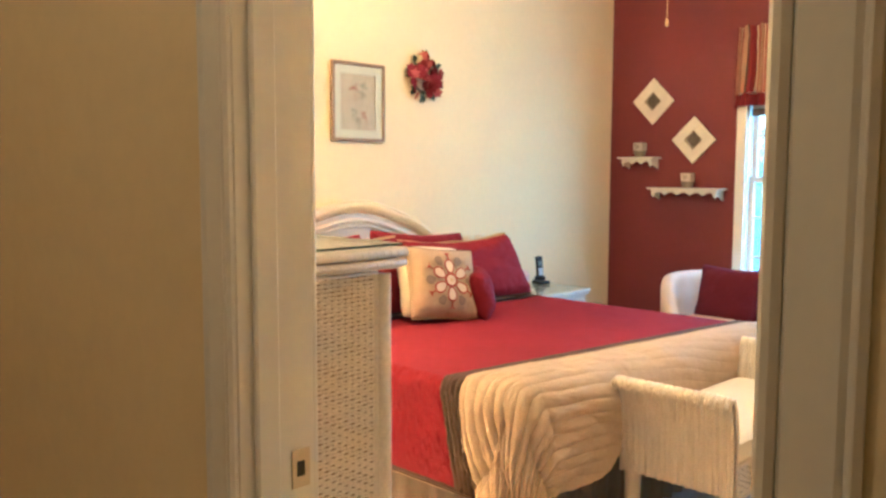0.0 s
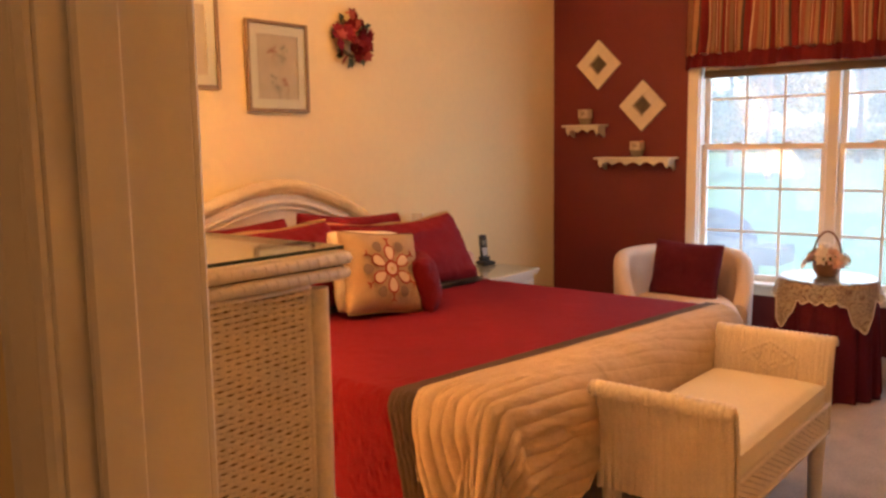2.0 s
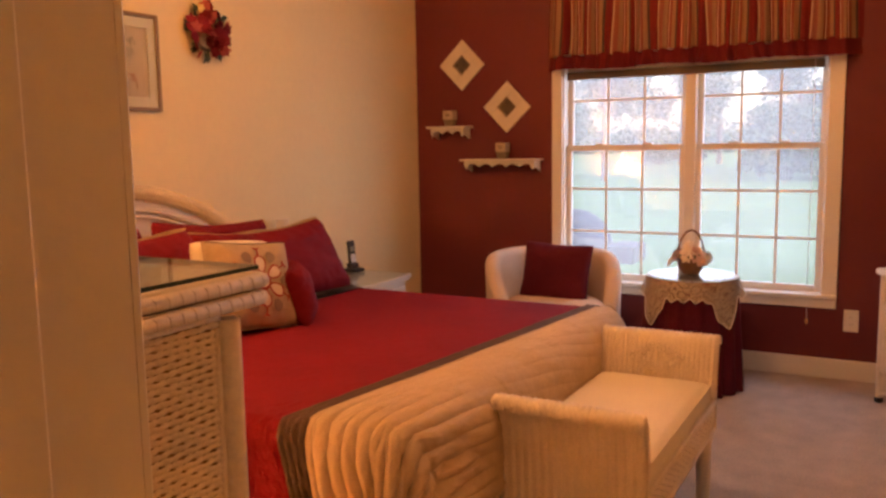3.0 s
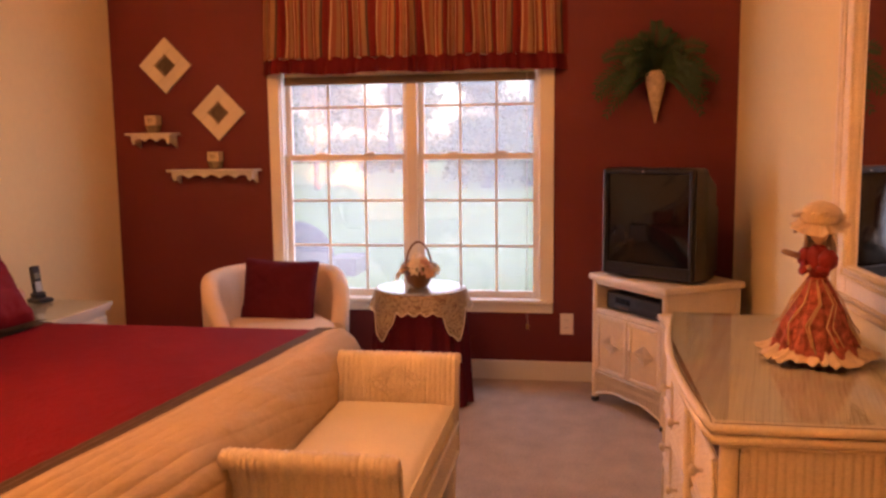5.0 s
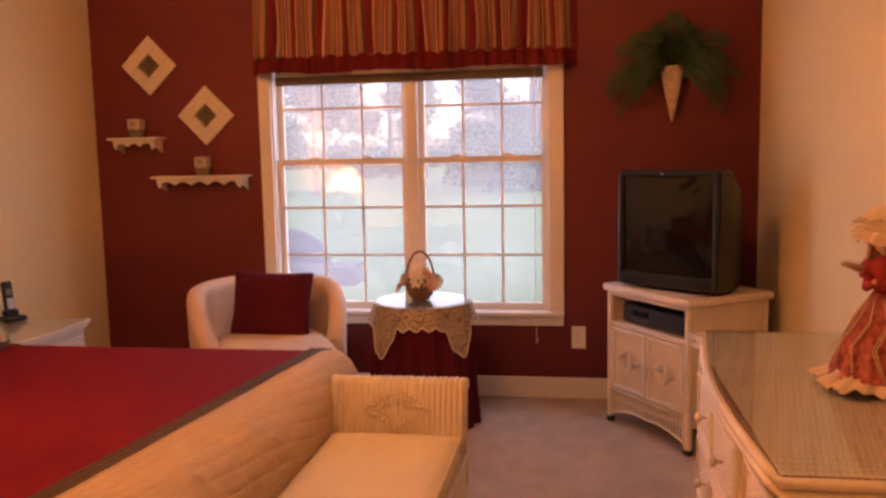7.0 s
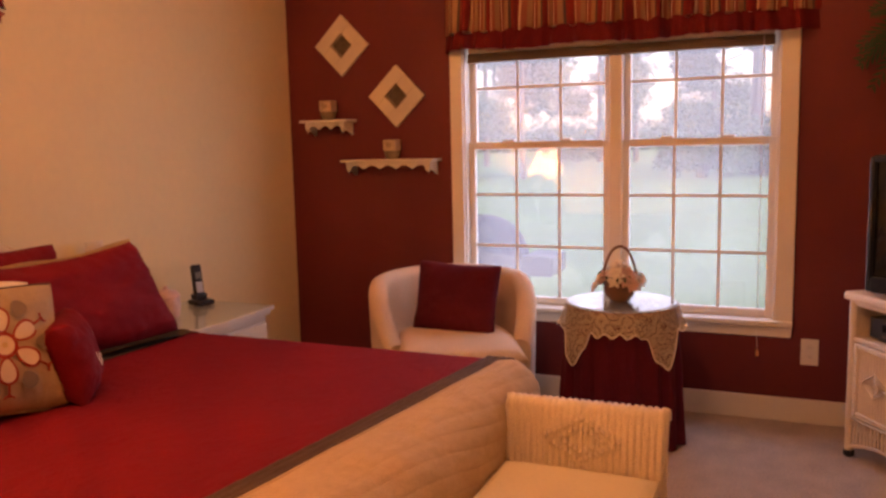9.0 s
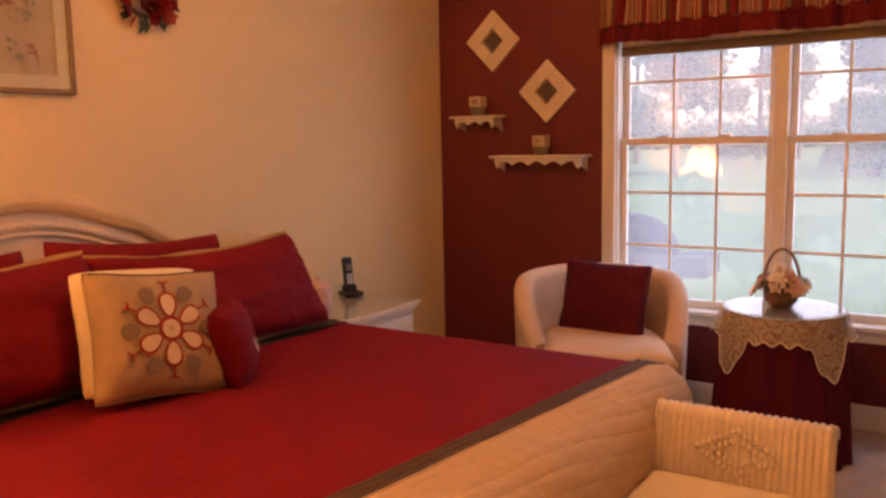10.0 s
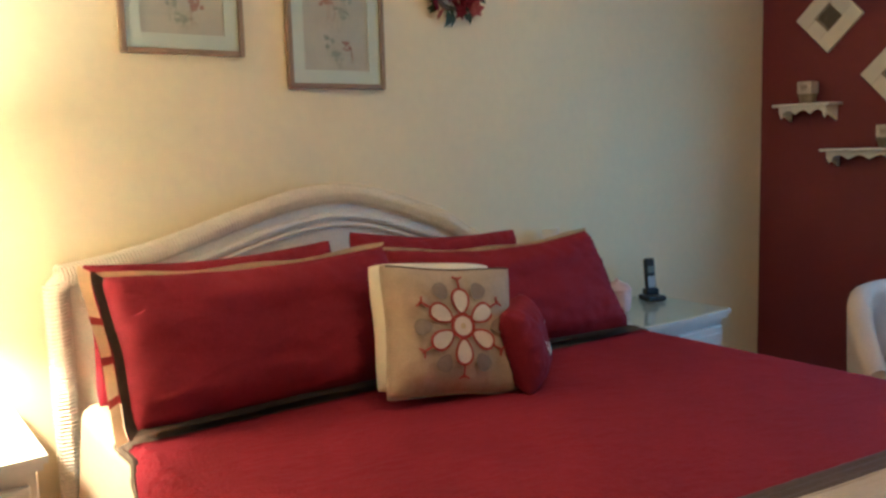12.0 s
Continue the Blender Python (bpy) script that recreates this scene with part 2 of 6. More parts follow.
def leaves(rng, blobs, size):
    """Vertices and faces of many small leaves, spread unevenly in blobs of (centre, radii, count)."""
    verts, faces = [], []
    for centre, radius, n in blobs:
        d = rng.normal(size=(n, 3))
        d /= np.linalg.norm(d, axis=1)[:, None]
        d *= (rng.random(n) ** 0.45)[:, None]
        lump = 0.8 + 0.25 * np.sin(d[:, 0] * 5 + centre[1]) * np.sin(d[:, 1] * 6 + centre[2]) + 0.15 * np.sin(d[:, 2] * 9)
        p = np.array(centre) + d * np.array(radius) * lump[:, None]
        u, w = rng.normal(size=(n, 3)), rng.normal(size=(n, 3))
        u /= np.linalg.norm(u, axis=1)[:, None]
        w -= u * (u * w).sum(axis=1)[:, None]
        w /= np.linalg.norm(w, axis=1)[:, None]
        s = (size * rng.uniform(0.5, 1.2, n))[:, None]
        base = len(verts)
        verts.extend(np.stack([p - u * s, p - w * s * 0.5, p + u * s, p + w * s * 0.5], 1).reshape(-1, 3).tolist())
        faces.extend((np.arange(n)[:, None] * 4 + base + np.arange(4)).tolist())
    return verts, faces


def foliage(name, rng, blobs, size, parent=None):
    mesh = bpy.data.meshes.new(name)
    verts, faces = leaves(rng, blobs, size)
    mesh.from_pydata(verts, [], faces)
    mesh.materials.append(LEAF)
    ob = new(name, mesh)
    ob.parent = parent
    return ob


def tree(x, y, height, crown, rng, label):
    t = thing("tree", label, "tree", x, y, -0.35, group="trees beyond the lawn")
    bm = bmesh.new()
    lean = rng.uniform(-0.4, 0.4)
    r = height * 0.013
    tube(bm, [(lean * k * k, 0.2 * lean * k, height * k) for k in (0, 0.25, 0.5, 0.75, 1)], [r * 1.3, r, r * 0.85, r * 0.6, r * 0.3], 8)
    part("trunk", bm, BARK, t, smooth=True)
    for i in range(7):
        bm = bmesh.new()
        a, z = rng.uniform(0, 6.3), height * rng.uniform(0.45, 0.9)
        tube(bm, [(lean * (z / height) ** 2, 0, z), (math.cos(a) * crown * 0.5, math.sin(a) * crown * 0.5, z + 0.5), (math.cos(a) * crown * 0.9, math.sin(a) * crown * 0.9, z + 1.1)], [r * 0.4, r * 0.25, r * 0.08], 5)
        part("limb", bm, BARK, t, smooth=True)
    blobs = []
    for i in range(7):
        a = rng.uniform(0, 6.3)
        blobs.append(((math.cos(a) * crown * 0.6, math.sin(a) * crown * 0.6, height * (0.30 + 0.11 * i)), (crown * 0.6, crown * 0.6, crown * 0.5), 4000))
    foliage("crown", rng, blobs, 0.10, t)


def shrub(x, y, w, h, rng):
    t = thing("shrub", "dense green rounded shrub beyond the lawn", "shrub", x, y, -0.35, group="shrubs beyond the lawn")
    foliage("foliage", rng, [((rng.uniform(-0.3, 0.3) * w, (i - 1) * 0.33 * w, h * 0.5), (w * 0.38, w * 0.38, h * 0.55), 5000) for i in range(3)], 0.11, t)
    for i in range(4):
        bm = bmesh.new()
        tube(bm, [(0, 0.1 * i, 0), (0.1, (i - 1.5) * 0.3, h * 0.7)], [0.04, 0.02], 5)
        part("stem", bm, BARK, t)


rng = np.random.default_rng(4)
for x, y, h, c in ((36, 12.4, 9, 2.6), (60, 12.0, 12, 3.0), (46, 5.6, 9, 2.6), (40, 3.2, 20, 2.0), (38, 0.9, 20, 1.5), (42, -0.6, 19, 1.6), (52, 20, 13, 3.0), (50, -8, 13, 3.0), (60, 14.5, 14, 3)):
    tree(x, y, h, c, rng, "tall leafy tree with a bare lower trunk beyond the lawn")
for x, y, w, h in ((37, 5.0, 3.0, 3.0), (38, 2.6, 3.0, 2.5), (39, 0.6, 3.0, 2.3), (60, 16, 5, 2.0), (42, -6, 4, 2.0)):
    shrub(x, y, w, h, rng)
tagged(foliage("far_woods", rng, [((110 + rng.uniform(-6, 6), (-60 + i * 2.6) * 1.3, 1.4), (3, 4.5, 2.3 + rng.uniform(-0.9, 1.2)), 1300) for i in range(60)], 0.3), "misty green row of far woods", kind="stuff")


def grill():
    t = thing("covered_grill", "grey covered barbecue grill standing on the lawn", "grill", 8.3, 3.86, -0.35)
    bm = bmesh.new()
    grid(bm, lambda u, v: Vector((0.30 * math.cos(u * 6.283) * math.cos(v * 1.5) ** 0.6, 0.50 * math.sin(u * 6.283) * math.cos(v * 1.5) ** 0.7, 0.60 + 0.47 * math.sin(v * 1.57))), 28, 10, True)
    part("hood", bm, COVER, t, "grey rounded grill hood", smooth=True)
    boxes("firebox", COVER, t, (-0.26, 0.26, -0.42, 0.42, 0.40, 0.64), bevel=0.04, seg=3)
    boxes("side_table", BLACK, t, (-0.22, 0.22, -0.74, -0.48, 0.60, 0.76), bevel=0.01, label="black side table")
    for a in (-0.2, 0.2):
        for b in (-0.36, 0.36):
            bm = bmesh.new()
            tube(bm, [(a, b, 0), (a, b, 0.42)], 0.02, 8)
            part("leg", bm, BLACK, t, "black metal leg")


grill()


def window():
    w = thing("window_1", "white double window with white grilles", "window")
    w["kind"] = "structure"
    y0, y1, z0, z1 = WIN
    for n, d in (("side_casing", (WX - 0.02, WX, y0 - 0.078, y0 + 0.004, z0, z1 + 0.07)), ("side_casing", (WX - 0.02, WX, y1 - 0.004, y1 + 0.066, z0, z1 + 0.07)), ("head_casing", (WX - 0.024, WX, y0 - 0.078, y1 + 0.066, z1 - 0.004, z1 + 0.068)), ("apron", (WX - 0.016, WX, y0 - 0.075, y1 + 0.062, z0 - 0.068, z0 - 0.012))):
        boxes(n, TRIM, w, d, bevel=0.004)
    boxes("window_sill", TRIM, w, (WX - 0.045, WX + 0.1, y0 - 0.078, y1 + 0.083, z0 - 0.012, z0 + 0.012), bevel=0.006, seg=2)
    boxes("lining", TRIM, w, (WX, WX + 0.12, y0 - 0.001, y0 + 0.012, z0 + 0.012, z1), bevel=0.002)
    boxes("lining", TRIM, w, (WX, WX + 0.12, y1 - 0.012, y1 + 0.001, z0 + 0.012, z1), bevel=0.002)
    boxes("lining", TRIM, w, (WX, WX + 0.12, y0 + 0.012, y1 - 0.012, z1 - 0.012, z1 + 0.001), bevel=0.002)
    boxes("mullion", TRIM, w, (WX + 0.02, WX + 0.11, 2.125, 2.19, z0 + 0.012, z1 - 0.012), bevel=0.004)
    for ya, yb in ((y0 + 0.012, 2.125), (2.19, y1 - 0.012)):
        for za, zb, x in ((z0 + 0.012, 1.335, WX + 0.045), (1.295, z1 - 0.012, WX + 0.08)):
            s = boxes("sash", TRIM, w, (x, x + 0.03, ya, ya + 0.032, za, zb), (x, x + 0.03, yb - 0.032, yb, za, zb), (x, x + 0.03, ya + 0.032, yb - 0.032, za, za + 0.038), (x, x + 0.03, ya + 0.032, yb - 0.032, zb - 0.036, zb), bevel=0.003)
            ga, gb, ha, hb = ya + 0.032, yb - 0.032, za + 0.038, zb - 0.036
            for k in (1, 2):
                y = ga + (gb - ga) * k / 3
                boxes("muntin", TRIM, s, (x + 0.006, x + 0.014, y - 0.0075, y + 0.0075, ha, hb), bevel=0.002)
            for z in ((1.058, 0.787) if za < 1 else (1.616,)):
                boxes("muntin", TRIM, s, (x + 0.0065, x + 0.0135, ga, gb, z - 0.0075, z + 0.0075), bevel=0.002)
            p = boxes("pane", PANE, s, (x + 0.015, x + 0.019, ga, gb, ha, hb), bevel=0, label="window glass with a pale glare haze mixed in")
            p.visible_shadow = False
        for k in (0.3, 0.7):
            y = ya + (yb - ya) * k
            boxes("sash_lock", TRIM, w, (WX + 0.03, WX + 0.075, y - 0.03, y + 0.03, 1.335, 1.347), bevel=0.004)


window()
BLIND = material("taupe_blind_cloth", (0.22, 0.17, 0.12), 0.8, var=0.1, scale=10, bump=0.2, bump_scale=200)
bl = thing("window_blind", "taupe cloth blind drawn up at the window top", "blind", WX, 2.18, 1.745)
boxes("headrail", TRIM, bl, (0.004, 0.05, -0.745, 0.745, 0.05, 0.085), bevel=0.003, label="white headrail")
for k in range(4):
    boxes("fold", BLIND, bl, (-0.006 + 0.004 * (k % 2), 0.045, -0.745, 0.745, 0.012 * k, 0.012 * k + 0.011), bevel=0.003)
bm = bmesh.new()
tube(bm, [(-0.028, -0.70, 0.05), (-0.03, -0.70, -0.6), (-0.05, -0.70, -1.30), (-0.05, -0.705, -1.40)], 0.0015, 5)
part("pull_cord", bm, TRIM, bl, "thin white cord")
bm = bmesh.new()
lathe(bm, [(0.003, 0.0), (0.008, -0.01), (0.006, -0.03)], -0.05, -0.705, -1.40, 10)
part("tassel", bm, BRASS, bl, "small brass cord tassel")


HEM = material("maroon_hem_cloth", (0.14, 0.012, 0.012), 0.8, var=0.15, scale=8, bump=0.2, bump_scale=200)


def stripes():
    """Woven stripes that follow the gathers of the cloth."""
    m = material("striped_valance_cloth", (0.5, 0.4, 0.3), 0.8, var=0.1, scale=5, bump=0.2, bump_scale=200)
    nt = m.node_tree
    b = nt.nodes["Principled BSDF"]
    uv = nt.nodes.new("ShaderNodeUVMap")
    uv.uv_map = "cloth"
    sep = nt.nodes.new("ShaderNodeSeparateXYZ")
    fr = nt.nodes.new("ShaderNodeMath")
    fr.operation = "FRACT"
    ramp = nt.nodes.new("ShaderNodeValToRGB")
    ramp.color_ramp.interpolation = "CONSTANT"
    cols = ((0.0, (0.19, 0.02, 0.018)), (0.17, (0.58, 0.42, 0.25)), (0.21, (0.30, 0.10, 0.06)), (0.34, (0.30, 0.17, 0.09)), (0.50, (0.17, 0.02, 0.015)), (0.55, (0.62, 0.46, 0.30)), (0.58, (0.26, 0.07, 0.045)), (0.70, (0.36, 0.20, 0.10)), (0.86, (0.10, 0.06, 0.045)), (0.93, (0.22, 0.03, 0.02)))
    while len(ramp.color_ramp.elements) < len(cols):
        ramp.color_ramp.elements.new(0.5)
    for e, (p, c) in zip(ramp.color_ramp.elements, cols):
        e.position = p
        e.color = (*c, 1)
    nt.links.new(uv.outputs[0], sep.inputs[0])
    nt.links.new(sep.outputs[0], fr.inputs[0])
    nt.links.new(fr.outputs[0], ramp.inputs[0])
    nt.links.new(ramp.outputs[0], b.inputs["Base Color"])
    return m


def valance():
    t = thing("window_valance", "gathered striped valance with a burgundy hem above the window", "valance", WX, 2.15, 1.80)
    w, h0, h1 = 1.78, 0.085, 0.53
    N, M = 640, 26

    def wave(s, v):
        a = s * w + 0.012 * math.sin(s * 60) * (1 - v)
        g = math.sin(a * 46 + 2.2 * math.sin(a * 7)) * 0.5 + 0.5 * math.sin(a * 83 + 3 * math.sin(a * 5))
        pocket = 0.011 * math.exp(-((v - 0.86) / 0.05) ** 2)
        return 0.09 + (0.012 + 0.022 * (1 - v)) * g + 0.012 * math.sin(a * 9) * (1 - v) - pocket + 0.008 * max(0.0, (v - 0.9) / 0.1) * math.sin(a * 70)

    def side(s):
        return min(1.0, min(s, 1 - s) / 0.045)

    def f(u, v, z0, z1, out=0.0):
        s = u
        d = (wave(s, v) + out) * side(s)
        return Vector((-d, (0.5 - s) * (w + 0.02 * (1 - v)), z0 + (z1 - z0) * v + 0.006 * math.sin(s * 19) * (1 - v) + 0.006 * math.sin(s * w * 70) * max(0.0, (v - 0.9) / 0.1)))

    bm = bmesh.new()
    vs = grid(bm, lambda u, v: f(u, v, h0, h1), N, M)
    uv = bm.loops.layers.uv.new("cloth")
    where = {}
    for i, col in enumerate(vs):
        for j, v in enumerate(col):
            where[v] = (i / N * 13.0 + 0.12 * math.sin(i / N * 40) + 0.03 * math.sin(4 * j / M + i * 0.05), j / M)
    for face in bm.faces:
        for loop in face.loops:
            loop[uv].uv = where[loop.vert]
    cloth = part("striped_cloth", bm, stripes(), t, smooth="all")
    bm = bmesh.new()
    grid(bm, lambda u, v: f(u, v, 0.0, h0 + 0.004, 0.008), 420, 4)
    part("hem", bm, HEM, t, "burgundy gathered hem band", smooth="all")
    boxes("rod", TRIM, t, (-0.035, 0.0, -0.86, 0.86, 0.45, 0.48), bevel=0.004)


valance()


# bed and bedding
BX0, BX1, BY0, BY1, BZ = 2.40, 4.26, 2.10, 3.90, 0.642


def band_y(x):
    """The line across the bed at which the coverlet ends."""
    if x < 2.45:
        return 2.365 - 0.32 * (2.45 - x)
    return 2.365 - 0.215 * max(0.0, min(1.1, (x - 2.45) / 1.7))


def drape(s, t, top, r, x0, x1, y0, puff=0.0, fold=0.0, low=0.05):
    """Cloth laid over the bed: s along x and t along y, beyond the edges it hangs."""
    a = x0 - s if s < x0 else (s - x1 if s > x1 else 0.0)
    b = y0 - t if t < y0 else 0.0
    cx, cy = min(max(s, x0), x1), max(t, y0)
    rho = math.hypot(a, b)
    if rho < 1e-6:
        return Vector((cx, cy, top + puff))
    phi = math.atan2(b, a)
    q = r * math.pi / 2
    if rho < q:
        out, drop = r * math.sin(rho / r), r * (1 - math.cos(rho / r))
    else:
        out, drop = r + (rho - q) * (0.10 if a > b else 0.02), r + (rho - q) * 0.97
    k = min(1.0, rho / 0.25)
    out += fold * k * (1.5 * abs(math.sin(phi * 7 + t * 14 + 1.2 * math.sin(s * 9))) ** 0.7 - 0.7 + 0.25 * math.sin(t * 51 - s * 20)) + puff * math.sin(min(rho / r, 1.57))
    z = max(low, top - drop + puff * math.cos(min(rho / r, 1.57)))
    sx = -1 if s < x0 else 1
    return Vector((cx + sx * math.cos(phi) * out, cy - math.sin(phi) * out, z))


def crumple(x, y, scale, amp):
    return amp * noise.fractal(Vector((x * scale, y * scale, 3.1)), 0.8, 2.0, 4)


def bed():
    t = thing("bed", "king bed with an arched whitewashed wicker headboard and grey skirt", "bed", 0, 0, 0)
    boxes("box_spring", SEAT, t, (BX0 + 0.05, BX1 - 0.05, BY0 + 0.06, BY1, 0.17, 0.36), bevel=0.02, seg=2)
    boxes("mattress", SEAT, t, (BX0 + 0.03, BX1 - 0.03, BY0 + 0.04, BY1, 0.36, BZ - 0.02), bevel=0.04, seg=3)
    bm = bmesh.new()
    path = [(BX0 + 0.01, BY1), (BX0 + 0.01, BY0 + 0.03), (BX1 - 0.01, BY0 + 0.03), (BX1 - 0.01, BY1)]
    lens = [BY1 - BY0, BX1 - BX0, BY1 - BY0]

    def sk(u, v):
        d = u * sum(lens)
        for (p, q), l in zip(zip(path, path[1:]), lens):
            if d <= l or (p, q) == (path[2], path[3]):
                k = min(1, d / l)
                x, y = p[0] + (q[0] - p[0]) * k, p[1] + (q[1] - p[1]) * k
                nx, ny = (q[1] - p[1]) / l, -(q[0] - p[0]) / l
                break
            d -= l
        w = 0.012 * math.sin(u * sum(lens) * 75) * (1 - v * 0.8) - 0.01
        return Vector((x + nx * w, y + ny * w, 0.005 + v * 0.36))

    grid(bm, sk, 900, 4)
    part("bed_skirt", bm, SKIRT, t, "grey-brown pleated bed skirt", smooth="all")

    def arch(x):
        return 0.975 - 0.10 * max(0.0, min(1.0, (x - 3.72) / 0.3)) + 0.198 * math.exp(-((x - 3.27) / (0.56 if x < 3.27 else 0.48)) ** 2)

    hb = boxes("headboard", WICKER, t, (2.38, 4.26, 3.956, 3.976, 0.25, 0.52), bevel=0.004)
    xs = [2.385 + 1.895 * i / 60 for i in range(61)]
    bm = bmesh.new()
    tube(bm, [(2.385, 3.96, 0.02), (2.385, 3.96, 0.6), (2.382, 3.96, 0.93)] + [(x, 3.955, arch(x) - (0.03 if i in (0, 60) else 0)) for i, x in enumerate(xs)] + [(4.285, 3.96, 0.93), (4.28, 3.96, 0.6), (4.28, 3.96, 0.02)], 0.030, 10)
    part("outer_rail", bm, WICKER, hb, smooth=True)
    bm = bmesh.new()
    for k in range(190):
        x = 2.395 + 1.875 * k / 189
        z = arch(x)
        a = math.atan2(arch(x + 0.01) - z, 0.01)
        m = Matrix.Translation((x, 3.955, z)) @ Matrix.Rotation(-a, 4, "Y") @ Matrix.Rotation(radians(12), 4, "Z")
        ring = [m @ Vector((0, 0.0335 * math.cos(i * 0.785), 0.0325 * math.sin(i * 0.785))) for i in range(8)]
        tube(bm, ring, 0.0030, 4, True)
    for sx in (2.385, 4.28):
        for k in range(80):
            z = 0.10 + 0.87 * k / 80
            tube(bm, [Vector((sx + 0.0335 * math.cos(i * 0.785), 3.96 + 0.0335 * math.sin(i * 0.785), z + 0.002 * i)) for i in range(8)], 0.0036, 4, True)
    tagged(part("wicker_wrapping", bm, WICKER, hb), kind="stuff")
    for dz, r in ((0.075, 0.012), (0.105, 0.007)):
        bm = bmesh.new()
        tube(bm, [(x, 3.950, arch(x) - dz) for x in xs[2:-2]], r, 8)
        part("inner_rail", bm, WICKER, hb, smooth=True)
    bm = bmesh.new()
    grid(bm, lambda u, v: Vector((2.39 + 1.86 * u, 3.960 if v < 0.5 else 3.972, 0.5 + (arch(2.39 + 1.86 * u) - 0.515) * (1 if 0.2 < v < 0.8 else 0))), 60, 3)
    part("panel", bm, WICKER, hb, smooth=True)


bed()


def coverlet():
    t = thing("coverlet", "red quilted coverlet with a pleated brown band spread on the bed", "bedspread")
    x0, x1 = BX0 + 0.05, BX1 - 0.05
    hang = 0.40

    def f(u, v, extra=0.0, y0=None, y1=None):
        s = (x0 - hang) + (x1 - x0 + 2 * hang) * u
        lo = band_y(s) if y0 is None else y0(s)
        hi = 3.50 if y1 is None else y1(s)
        y = lo + (hi - lo) * v
        if s < x0:
            s = x0 - (x0 - s) * (1 - 0.88 * max(0.0, min(1.0, (y - 2.75) / 0.6)) ** 1.3)
        side = 1.0 if s < x0 else 0.35
        bump = crumple(s, y, 5, 0.008) * side + crumple(s * 1.0 + 7, y * 2.6, 22, 0.0055) * side
        bump = abs(bump)
        return drape(s, y, BZ + extra + bump, 0.06, x0, x1, -9, 0.0, 0.0) + Vector((-bump * 1.5 - extra if s < x0 else (bump + extra if s > x1 else 0), 0, 0))

    bm = bmesh.new()
    grid(bm, lambda u, v: f(u, v, 0, lambda s: band_y(s) + 0.085), 260, 170)
    part("red_cloth", bm, QUILT, t, smooth="all")
    bm = bmesh.new()
    grid(bm, lambda u, v: f(u, v, 0.004 + 0.005 * abs(math.sin(v * math.pi * 4)), band_y, lambda s: band_y(s) + 0.09), 200, 24)
    part("pleated_band", bm, BROWN, t, "dark brown pleated band", smooth="all")
    bm = bmesh.new()
    grid(bm, lambda u, v: f(u, v, 0.004, lambda s: 3.42, lambda s: 3.48), 200, 4)
    part("head_band", bm, BROWN, t, "dark brown band by the pillows", smooth="all")
    bm = bmesh.new()
    for u in (0.0,):
        tube(bm, [f(u, k / 80) for k in range(81)], 0.010, 6)
    part("hem_border", bm, BROWN, t, "brown border along the side hem", smooth=True)


coverlet()


def sheet():
    t = thing("bed_sheet", "beige bed sheet hanging down the sides of the bed", "bed sheet")
    bm = bmesh.new()
    grid(bm, lambda u, v: drape((BX0 + 0.05 - 0.40) + (BX1 - BX0 - 0.10 + 0.8) * u, 2.35 + 1.54 * v, BZ - 0.012, 0.043, BX0 + 0.05, BX1 - 0.05, -9), 120, 60)
    part("cloth", bm, BEIGE, t, smooth="all")


sheet()


def comforter():
    t = thing("comforter", "puffy beige comforter draped over the foot of the bed", "comforter")
    x0, x1, y0 = BX0 + 0.10, BX1 - 0.12, BY0 + 0.045

    def f(u, v):
        s = (x0 - 0.42) + (x1 - x0 + 0.42 + 0.34) * u
        y = (band_y(s) + 0.012) * (1 - v) + (y0 - 0.43 + 0.03 * math.sin(s * 13) + 0.10 * max(0.0, min(1.0, (s - 2.6) / 0.35))) * v
        d = (band_y(s) + 0.012) - y
        left = max(0.0, min(1.0, (2.95 - s) / 0.5))
        seam = abs(math.sin(math.pi * (d + 0.03 * math.sin(s * 2.3 + 1) + 0.004 * math.sin(s * 11 + d * 8) + 0.012 * left * noise.noise(Vector((s * 5, y * 5, 2.0)))) / 0.044)) ** 0.6
        wrinkle = noise.fractal(Vector((s * 5 + 3, y * 26 + 6 * s, 1.7)), 0.9, 2.1, 4)
        grow = min(1.0, d / 0.05) ** 0.5
        big = 0.010 * math.sin(s * 6.1 + 1.0) * math.sin(y * 9 + s * 4) if s < 3.0 else 0.0
        puff = grow * (0.012 + (0.0030 + 0.015 * left * (0.8 + 0.4 * noise.noise(Vector((s * 9, y * 9, 0.3))))) * seam + 0.006 * left * wrinkle + 0.001 * wrinkle) + crumple(s, y, 4, 0.008) * grow + big * grow
        return drape(s, y, BZ + 0.009, 0.105, x0, x1, y0, puff, 0.022 * left, 0.16 + 0.05 * math.sin(s * 17 + y * 13))

    bm = bmesh.new()
    grid(bm, f, 330, 300)
    part("quilted_cloth", bm, BEIGE, t, smooth="all")
    for v, name in ((0.006, "seam_piping"), (1.0, "hem_piping")):
        bm = bmesh.new()
        tube(bm, [f(i / 140, v) for i in range(141)], 0.0045, 6)
        part(name, bm, BEIGE, t, smooth=True)


comforter()


